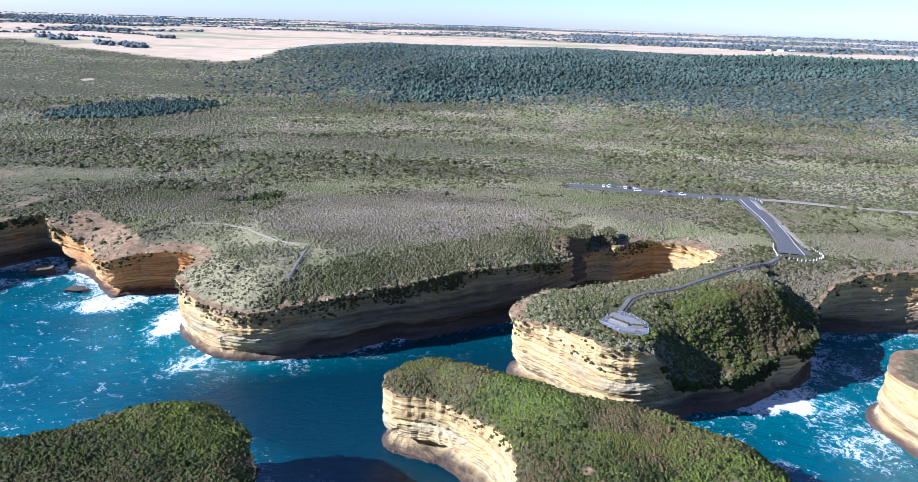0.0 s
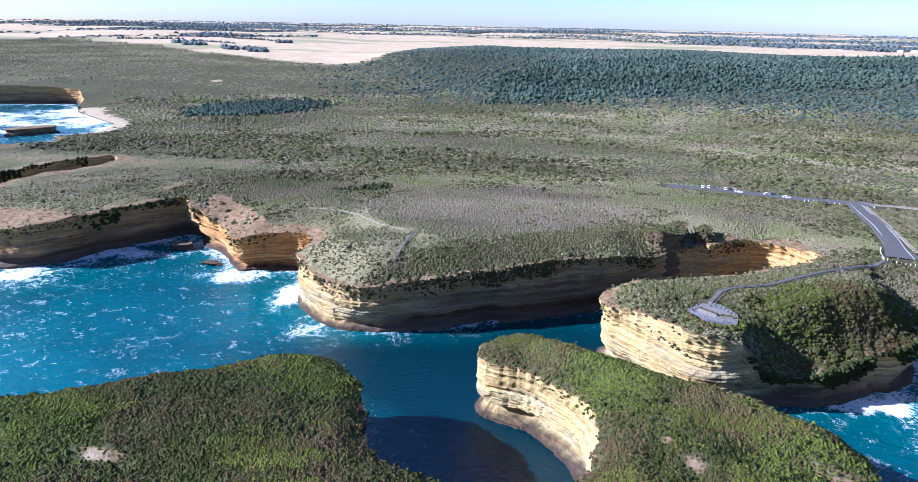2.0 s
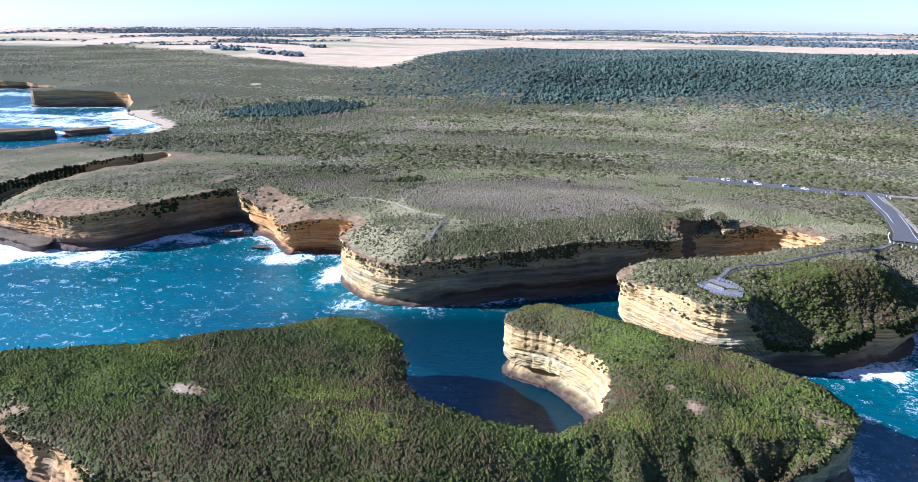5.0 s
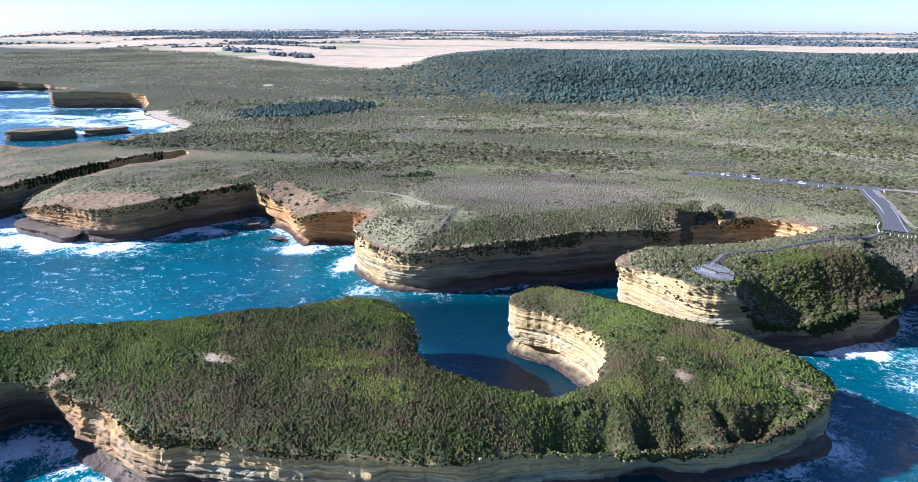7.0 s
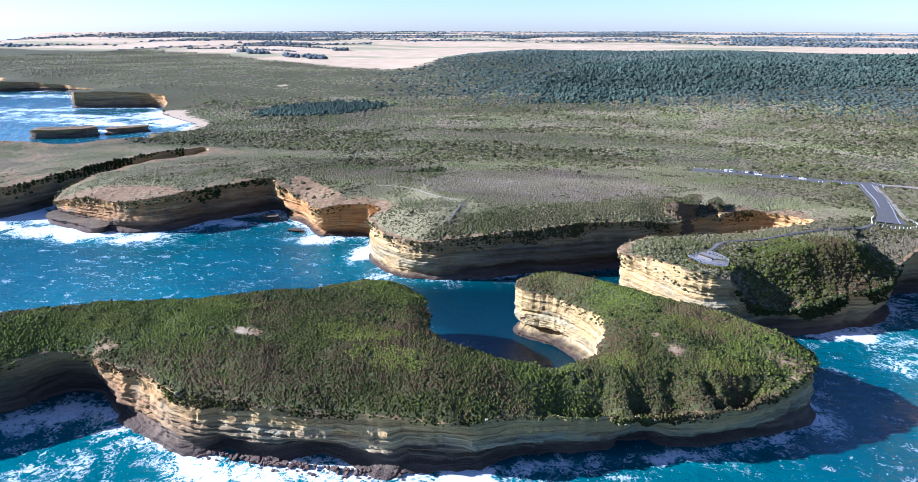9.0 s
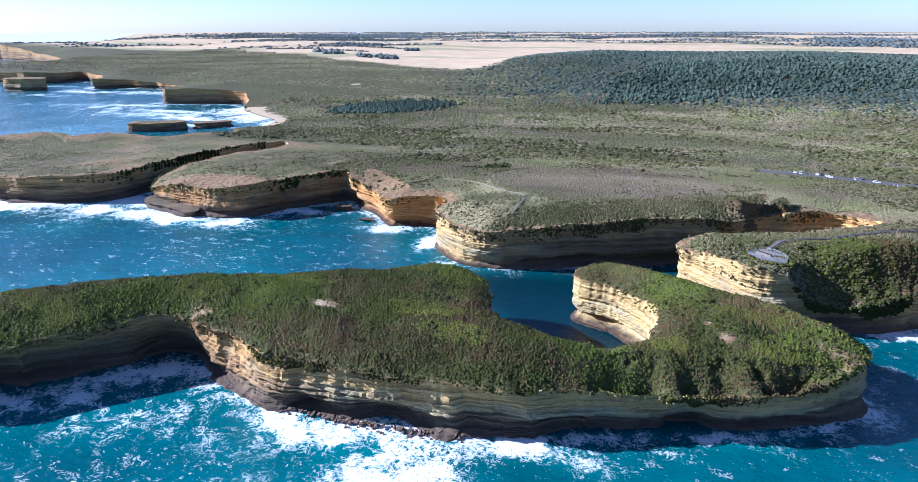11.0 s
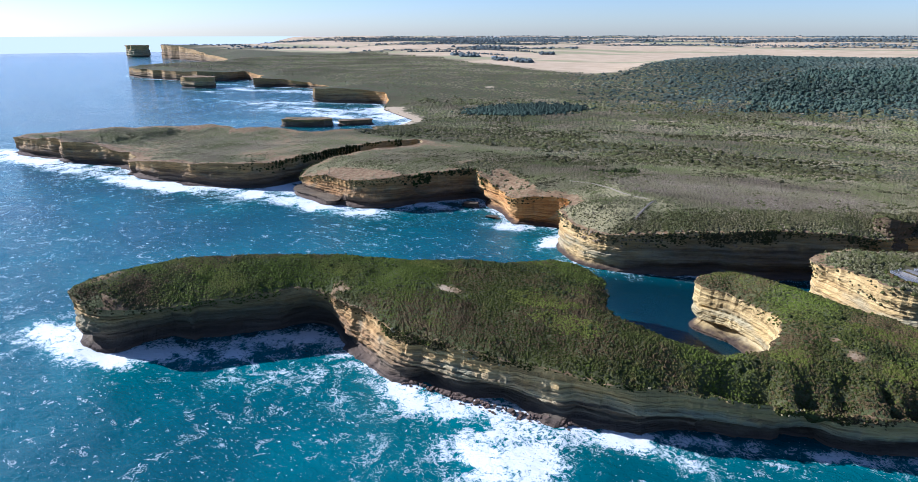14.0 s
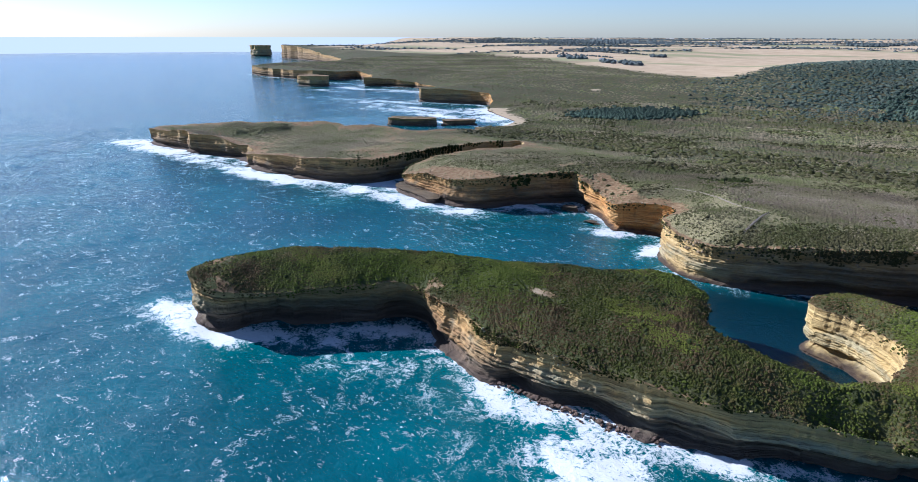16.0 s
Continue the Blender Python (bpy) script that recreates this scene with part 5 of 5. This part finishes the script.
WHITE_POST = plain("white_post", (0.62, 0.62, 0.6), 0.6, 0, 5.0, 0.15)


def ribbon(name, line, half, material, lift, label, category, kind="structure", parent=None, step=2.0, shift=0.0, spans=None):
    """A strip laid along a line over the ground, with a little thickness."""
    c = resample([(*p, 0) for p in line], step, closed=False)[:, :2]
    t = np.gradient(c, axis=0)
    n = np.stack([t[:, 1], -t[:, 0]], 1) / np.hypot(t[:, 0], t[:, 1])[:, None]
    bm = bmesh.new()
    rows = []
    for k, (p, q) in enumerate(zip(c, n)):
        h = half(k / (len(c) - 1)) if callable(half) else half
        z = max(ground_z(*(p + q * (shift + o))) for o in (-h, 0, h)) + lift
        rows.append([bm.verts.new((p[0] + q[0] * (shift + o), p[1] + q[1] * (shift + o), z + e)) for o, e in ((-h, -0.5), (-h, 0), (0, 0.04), (h, 0), (h, -0.5))])
    for k, (a, b) in enumerate(zip(rows, rows[1:])):
        if spans is None or (k % spans[0]) < spans[1]:
            for i in range(4):
                bm.faces.new((a[i], a[i + 1], b[i + 1], b[i]))
    ob = part(name, bm, material, parent)
    return tagged(ob, label, category, kind=kind) if parent is None else ob


road = ribbon("road", ROAD, lambda u: 4.3 + 3.0 * max(0, u - 0.85) / 0.15, ASPHALT, 0.35, "grey asphalt access road through the heath", "road")
ribbon("edge_line", ROAD, 0.11, PAINT_WHITE, 0.52, "", "", parent=road, shift=-3.5)
ribbon("edge_line", ROAD, 0.11, PAINT_WHITE, 0.52, "", "", parent=road, shift=2.4)
ribbon("road", CAR_PARK, 4.8, ASPHALT, 0.33, "grey asphalt car park strip among low heath", "road")
ribbon("pavement", TRACK_EAST, 2.2, GRAVEL, 0.3, "pale gravel track through the heath", "track")
ribbon("pavement", [(181, 383), (176, 358), (171, 330), (165, 303), (161, 284), (160, 272)], 1.0, GRAVEL, 0.3, "pale gravel verge beside the road", "verge")
ribbon("pavement", FOOTPATH, 0.75, ASPHALT, 0.35, "narrow asphalt footpath to the lookout", "path", step=1.2)
ribbon("pavement", HEAD_TRACK[:3], 0.5, TIMBER, 0.2, "short dark boardwalk through headland scrub", "path", step=1.2)
ribbon("pavement", HEAD_TRACK[3:], 0.5, GRAVEL, 0.12, "narrow sandy foot track over the headland", "path", step=1.2)


def fence(line, side, label):
    """A low post and rail fence beside a path."""
    c = resample([(*p, 0) for p in line], 2.4, closed=False)[:, :2]
    t = np.gradient(c, axis=0)
    n = np.stack([t[:, 1], -t[:, 0]], 1) / np.hypot(t[:, 0], t[:, 1])[:, None]
    c = c + n * side
    thing = empty("fence", pose(*c[0], 0), label, "fence")
    pts = [Vector((x - c[0][0], y - c[0][1], ground_z(x, y))) for x, y in c]
    for p in pts:
        part("post", box(p.x, p.y, p.z - 0.2, 0.16, 0.16, 1.35, 0.02), TIMBER, thing)
    for a, b in zip(pts, pts[1:]):
        for h in (0.55, 1.0):
            m = (a + b) / 2
            d = b - a
            bm = bmesh.new()
            bmesh.ops.create_cube(bm, size=1, matrix=Matrix.Translation((m.x, m.y, m.z + h)) @ d.to_track_quat("X", "Z").to_matrix().to_4x4() @ Matrix.Diagonal((d.length, 0.07, 0.16, 1)))
            part("rail", bm, TIMBER, thing)
    return thing


fence(FOOTPATH, -1.6, "dark weathered timber fence along the footpath")
fence(HEAD_TRACK[:3], 1.0, "dark timber fence beside the headland boardwalk")


# ---- lookout ----
def slab(outline, z0, z1):
    bm = bmesh.new()
    low = [bm.verts.new((x, y, z0)) for x, y in outline]
    high = [bm.verts.new((x, y, z1)) for x, y in outline]
    bm.faces.new(high)
    bm.faces.new(low[::-1])
    for i in range(len(low)):
        j = (i + 1) % len(low)
        bm.faces.new((low[i], low[j], high[j], high[i]))
    bmesh.ops.bevel(bm, geom=[e for e in bm.edges if all(v.co.z > z1 - 0.01 for v in e.verts)], offset=0.04, segments=1, affect="EDGES")
    return bm


deck_z = 27.0
lookout = empty("lookout_platform", pose(55, 190.5, deck_z), "pale concrete two-level lookout platform with low railings", "lookout")
part("lower_floor", slab([(-7.8, 1.2), (-2.5, -5.3), (4.8, -6.7), (7.1, -5.4), (7.6, -2.9), (0.8, -1.6), (-5.0, 4.0)], -2.5, 0.0), CONCRETE, lookout)
part("upper_floor", slab([(-5.0, 4.0), (0.8, -1.6), (7.6, -2.9), (7.9, -1.3), (4.7, 5.1), (-1.3, 9.3), (-4.1, 5.5)], -2.5, 0.4), CONCRETE, lookout)
part("step", slab([(-4.2, 3.25), (-1.6, 0.74), (-1.9, 0.4), (-4.5, 2.9)], -0.5, 0.2), CONCRETE, lookout)
for a, b in (((-3.4, 3.6), (1.6, -0.9)), ((2.6, -1.2), (6.4, -1.9))):
    m = ((a[0] + b[0]) / 2, (a[1] + b[1]) / 2)
    turn = math.degrees(math.atan2(b[1] - a[1], b[0] - a[0]))
    length = math.hypot(b[0] - a[0], b[1] - a[1])
    planter = part("planter", box(*m, 0.38, length, 1.0, 0.55, 0.05, turn), CONCRETE, lookout, "low concrete planter wall")
    bm = bmesh.new()
    for k in range(int(length * 3)):
        f = (k + 0.5) / (length * 3)
        v, fc = FINE[k % 6]
        base = [bm.verts.new((a[0] + f * (b[0] - a[0]) + 0.4 * p[0], a[1] + f * (b[1] - a[1]) + 0.4 * p[1], 1.0 + 0.45 * p[2])) for p in v]
        for t in fc:
            bm.faces.new([base[i] for i in t])
    part("shrubs", bm, LUSH, planter, "clipped green shrubs")


def railing(a, b, z, parent):
    """Posts, rails and infill panel between two corners."""
    d = Vector((b[0] - a[0], b[1] - a[1], 0))
    turn = math.degrees(math.atan2(d.y, d.x))
    n = max(1, round(d.length / 2.0))
    for k in range(n + 1):
        p = Vector((*a, 0)) + d * k / n
        part("post", box(p.x, p.y, z, 0.12, 0.12, 1.15, 0.02, turn), STEEL, parent)
    m = Vector((*a, 0)) + d / 2
    part("top_rail", box(m.x, m.y, z + 1.1, d.length, 0.14, 0.09, 0.02, turn), STEEL, parent)
    for h in (0.3, 0.55, 0.8):
        part("rail", box(m.x, m.y, z + h, d.length, 0.06, 0.06, 0.0, turn), STEEL, parent)


for a, b in (((-7.7, 1.2), (-2.5, -5.2)), ((-2.5, -5.2), (4.8, -6.6)), ((4.8, -6.6), (7.0, -5.4)), ((7.0, -5.4), (7.5, -3.0)), ((-7.7, 1.2), (-5.0, 3.9))):
    railing(a, b, 0.0, lookout)
for a, b in (((-4.9, 4.0), (-4.0, 5.5)), ((7.8, -1.3), (4.7, 5.0)), ((4.7, 5.0), (0.6, 7.9))):
    railing(a, b, 0.4, lookout)


def bench(x, y, turn, z):
    thing = empty("bench", pose(x, y, z, 0, 0, turn), "weathered timber bench on the lookout floor", "bench", "lookout benches")
    for o in (-0.22, 0, 0.22):
        part("slat", box(0, o, 0.42, 1.8, 0.18, 0.06, 0.01), TIMBER, thing)
    for o in (-0.7, 0.7):
        part("leg", box(o, 0, 0, 0.12, 0.55, 0.42, 0.01), STEEL, thing)
    return thing


bench(51.4, 188.9, -50, deck_z)
bench(58.4, 185.9, -10, deck_z)

# scrub close round the lookout
edge = resample([(45.6, 192.5), (48.3, 188), (51.6, 184), (55.5, 182.6), (59.9, 181.9), (63.6, 183.8), (64.3, 188.5), (62, 194)], 0.7, closed=False)
g = np.random.default_rng(4)
grid_spot = np.repeat(edge[:, :2], 3, 0) + g.uniform(-0.8, 0.8, (len(edge) * 3, 2))
vs, fs, base = [], [], 0
for x, y in grid_spot:
    v, f = ROUGH[g.integers(0, 8)]
    vs.append(v * g.uniform(0.45, 0.95) + np.array([x, y, ground_z(x, y) + 0.55]))
    fs.append(f + base)
    base += len(v)
tagged(new("lookout_scrub", mesh_of("lookout_scrub", np.concatenate(vs), np.concatenate(fs), LUSH, flat=True)), "green shrubs close round the lookout", "scrub", kind="stuff")

# ---- posts along the road and the car park ----
post = empty("bollard", pose(0, 0, 0), "short white roadside bollard at the edge of asphalt", "bollard", "roadside bollards")
part("shaft", box(0, 0, -0.3, 0.22, 0.22, 1.25, 0.03), WHITE_POST, post)
part("cap", box(0, 0, 0.95, 0.28, 0.28, 0.1, 0.03), WHITE_POST, post)
spots = []
for line, side, gap in (([(139, 262), (141, 269), (143, 275), (146, 281)], 0, 1.8), ([(139, 262), (146, 258.5), (153, 258.5), (159, 262), (160.5, 268), (160.5, 275)], 0, 1.7),
                        ([(72, 409.5), (95, 406.5), (104, 405)], 0, 2.8), ([(148, 384.5), (158, 382), (168, 379.5)], 0, 2.4), ([(181.5, 388), (184, 379.5), (183, 375)], 0, 2.4)):
    for x, y in resample([(*p, 0) for p in line], gap, closed=False)[:, :2]:
        spots.append((x, y))
for k, (x, y) in enumerate(spots):
    m = pose(x, y, ground_z(x, y) + 0.15, 0, 0, (k * 37) % 90)
    if k:
        copy_thing(post, m)
    else:
        post.matrix_basis = m

# ---- parked cars ----
GLASS_DARK = plain("car_glass", (0.02, 0.025, 0.03), 0.08, 0, 3.0, 0.1)
RUBBER = plain("tyre_rubber", (0.03, 0.03, 0.03), 0.85, 0, 8.0, 0.2)
LAMP = plain("car_lamp", (0.6, 0.58, 0.52), 0.2, 0, 8.0, 0.1)
PAINTS = {"white": (0.75, 0.75, 0.74), "silver": (0.45, 0.46, 0.47), "black": (0.03, 0.03, 0.035), "grey": (0.15, 0.155, 0.16)}
PAINT_MATS = {k: plain(k + "_car_paint", v, 0.25, 0, 5.0, 0.08) for k, v in PAINTS.items()}


def profile(points, half, taper=1.0):
    """A side outline pulled across the car's width."""
    bm = bmesh.new()
    sides = []
    for s in (-1, 1):
        sides.append([bm.verts.new((x, s * half * (taper if z > 0.95 else 1.0), z)) for x, z in points])
    bm.faces.new(sides[0][::-1])
    bm.faces.new(sides[1])
    for i in range(len(points)):
        j = (i + 1) % len(points)
        bm.faces.new((sides[0][i], sides[0][j], sides[1][j], sides[1][i]))
    bmesh.ops.bevel(bm, geom=[e for e in bm.edges if abs(e.verts[0].co.y - e.verts[1].co.y) > 0.5], offset=0.05, segments=1, affect="EDGES")
    return bm


def car(x, y, turn, tone, words, van=False):
    thing = empty("car", pose(x, y, ground_z(x, y) + 0.36, 0, 0, turn), words, "car", "parked cars")
    paint = PAINT_MATS[tone]
    roof = 1.9 if van else 1.48
    part("body", profile([(-2.2, 0.35), (-2.25, 0.8), (-2.1, 0.95), (0.9, 0.95), (2.1, 0.82), (2.25, 0.6), (2.2, 0.3), (-1.6, 0.25)], 0.9), paint, thing)
    cab = part("cabin", profile([(-2.05, 0.93), (-1.8, roof), (0.2, roof), (1.0, 0.93)], 0.86, 0.82), GLASS_DARK, thing, "dark glazed cabin")
    part("roof", box(-0.8, 0, roof - 0.03, 1.95, 1.4, 0.07, 0.03), paint, cab)
    for px in (-1.95, -0.7, 0.25):
        for s in (-1, 1):
            part("pillar", box(px, s * 0.77, 0.93, 0.1, 0.08, roof - 0.95, 0.0), paint, cab)
    for px in (-1.4, 1.4):
        for s in (-1, 1):
            bm = bmesh.new()
            bmesh.ops.create_cone(bm, cap_ends=True, segments=16, radius1=0.33, radius2=0.33, depth=0.22, matrix=pose(px, s * 0.84, 0.33, 90, 0, 0))
            w = part("wheel", bm, RUBBER, thing)
            bm = bmesh.new()
            bmesh.ops.create_cone(bm, cap_ends=True, segments=12, radius1=0.19, radius2=0.17, depth=0.25, matrix=pose(px, s * 0.85, 0.33, 90, 0, 0))
            part("rim", bm, STEEL, w)
    for s in (-1, 1):
        part("headlight", box(2.16, s * 0.62, 0.6, 0.14, 0.34, 0.16, 0.03), LAMP, thing)
        part("mirror", box(0.62, s * 1.0, 0.95, 0.16, 0.2, 0.14, 0.03), paint, thing)
    part("bumper", box(2.2, 0, 0.28, 0.16, 1.7, 0.2, 0.04), PAINT_MATS["black"], thing)
    return thing


for x, y, turn, tone, words, van in ((92.5, 403.8, 78, "white", "white hatchback parked nose out", False), (95.8, 403.3, 80, "white", "white van parked beside other cars", True),
                                     (98.6, 402.9, 75, "grey", "dark grey car parked in the row", False), (106, 401.5, 80, "white", "white car parked at the heath edge", False), (108.9, 401, 82, "black", "black car parked in the row", False),
                                     (111.6, 400.6, 78, "silver", "silver car parked at the heath edge", False), (112.5, 395, -10, "white", "white car standing lengthwise on asphalt", False),
                                     (130, 396.6, 20, "white", "white car parked alone on asphalt", False), (133, 396.2, 24, "grey", "grey car parked alone on asphalt", False), (139.5, 390.3, -8, "white", "white car driving lane of the car park", False)):
    car(x, y, turn, tone, words, van)


# ---- brown rock outcrops above the gorge ----
for ring, words, seed in (([(42, 276), (47, 271), (53, 272), (59, 277), (62, 283), (59, 289), (51, 291), (44, 286)], "fluted brown rock outcrop capped by scrub", 81),
                          ([(66, 283), (69, 280), (73, 281), (75, 286), (72, 292), (67, 291)], "narrow brown rock outcrop beside a gully", 82)):
    out = landform("rock_outcrop", [(x, y, (29.5 if seed == 81 else 28.0) + 2.2 * math.sin(1.9 * k + seed), .2, .5) for k, (x, y) in enumerate(ring)], 1.2, 2.5, 0.8, seed, 1.5, 40, cover=0.1, strength=1.1, stone=BROWN_ROCK)
    tagged(out[0], words, "rock outcrop", "gorge outcrops")
    drape("hanging_scrub", ("cliff", seed), BUSH, 150, (0.35, 0.8), lambda x, y: np.ones(len(x)), 0.75, seed + 5, "green shrubs on ledges of the outcrop")
    scatter("tall_scrub", out[2], out[3], out[4], np.ones(len(out[4])), 420, (0.35, 0.8), ROUGH, BUSH, seed, "green shrubs on the rock outcrop", "scrub", 0.1)


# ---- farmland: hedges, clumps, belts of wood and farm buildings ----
# leaf tones paler and bluer: distance haze put into the colour
FAR_HAZE_GUM = leaf_material("hazed_far_gum_leaves", (0.08, 0.10, 0.10), (0.10, 0.12, 0.118), (0.12, 0.14, 0.135), (0.11, 0.13, 0.12), 0.5, 0.004, None, 0.2)


def grove(name, places, size, label, seed, material=None):
    """Tree crowns at the places, joined into one far stand."""
    rng = np.random.default_rng(seed)
    vs, fs, base = [], [], 0
    for x, y in places:
        v, f = ROUGH[rng.integers(0, len(ROUGH))]
        s = rng.uniform(*size)
        vs.append(v * np.array([s, s, s * rng.uniform(0.8, 1.3)]) + np.array([x, y, ground_z(x, y) + 0.4 * s]))
        fs.append(f + base)
        base += len(v)
    ob = new(name, mesh_of(name, np.concatenate(vs), np.concatenate(fs), material or FAR_HAZE_GUM, flat=True))
    return tagged(ob, label, "trees", kind="stuff")


rng = random.Random(12)
for a, b in (((-1390, 1870), (-1200, 1935)), ((-1250, 2140), (-900, 1965)), ((-1130, 1850), (-960, 1800)), ((-700, 2900), (-200, 2870)), ((-60, 2880), (220, 2860)), ((900, 2350), (1400, 2400))):
    n = int(math.hypot(b[0] - a[0], b[1] - a[1]) / 7)
    grove("windbreak", [(a[0] + (b[0] - a[0]) * k / n + rng.uniform(-4, 4), a[1] + (b[1] - a[1]) * k / n + rng.uniform(-4, 4)) for k in range(n)], (3.0, 5.5), "dark windbreak of trees across the fields", n)
for cx, cy, rad, n in ((-1091, 1726, 26, 34), (-1030, 1690, 40, 24), (-855, 1900, 26, 26), (-840, 1600, 60, 40), (-760, 1530, 30, 16), (200, 1885, 20, 22), (-490, 3150, 75, 110), (-1011, 3390, 70, 90), (-446, 3270, 60, 80), (1010, 2330, 60, 50), (1300, 2380, 60, 50)):
    grove("tree_clump", [(cx + rad * math.sqrt(rng.random()) * math.cos(t), cy + 0.6 * rad * math.sqrt(rng.random()) * math.sin(t)) for t in [rng.uniform(0, 6.3) for _ in range(n)]], (4.5, 9), "clump of dark trees in a dry field", n)
far_mask = np.clip(belt, 0, 1)[main_faces].mean(1) ** 2 * seen
scatter("wood_belt", main_xy, main_z, main_faces, far_mask * field[main_faces].mean(1), 12000, (6, 10), ROUGH, FAR_HAZE_GUM, 9, "belts of dark wood far across the farmland", "woodland", 0.1, 0.6, False)

ROOF = plain("pale_iron_roof", (0.62, 0.62, 0.60), 0.5, 0, 2.0, 0.15)
WALLS = plain("farm_weatherboard", (0.60, 0.57, 0.52), 0.8, 0, 2.0, 0.2)


def farmhouse(x, y, turn, long, wide, words):
    thing = empty("farm_building", pose(x, y, ground_z(x, y), 0, 0, turn), words, "farm building", "farm buildings")
    part("wall", box(0, 0, -1, long, wide, 4.6), WALLS, thing)
    bm = bmesh.new()
    h, l, o = 3.6, long / 2 + 0.5, wide / 2 + 0.5
    v = [bm.verts.new(p) for p in ((-l, -o, h), (l, -o, h), (l, o, h), (-l, o, h), (-l, 0, h + 3), (l, 0, h + 3))]
    for q in ((0, 1, 5, 4), (2, 3, 4, 5), (0, 4, 3), (1, 2, 5), (0, 3, 2, 1)):
        bm.faces.new([v[i] for i in q])
    part("roof", bm, ROOF, thing)
    part("door", box(0, -wide / 2 - 0.03, 0, 1.2, 0.1, 2.1), TIMBER, thing)
    for k in (-0.3, 0.3):
        part("window", box(k * long, -wide / 2 - 0.03, 1.1, 1.6, 0.1, 1.2), GLASS_DARK, thing)


for k, (x, y) in enumerate(((-905, 1640), (-870, 1625), (-930, 1668), (1040, 2290), (1085, 2300), (1130, 2310))):
    farmhouse(x, y, 20 + 37 * k, 16 + 3 * (k % 3), 9, "far pale farm building with an iron roof")
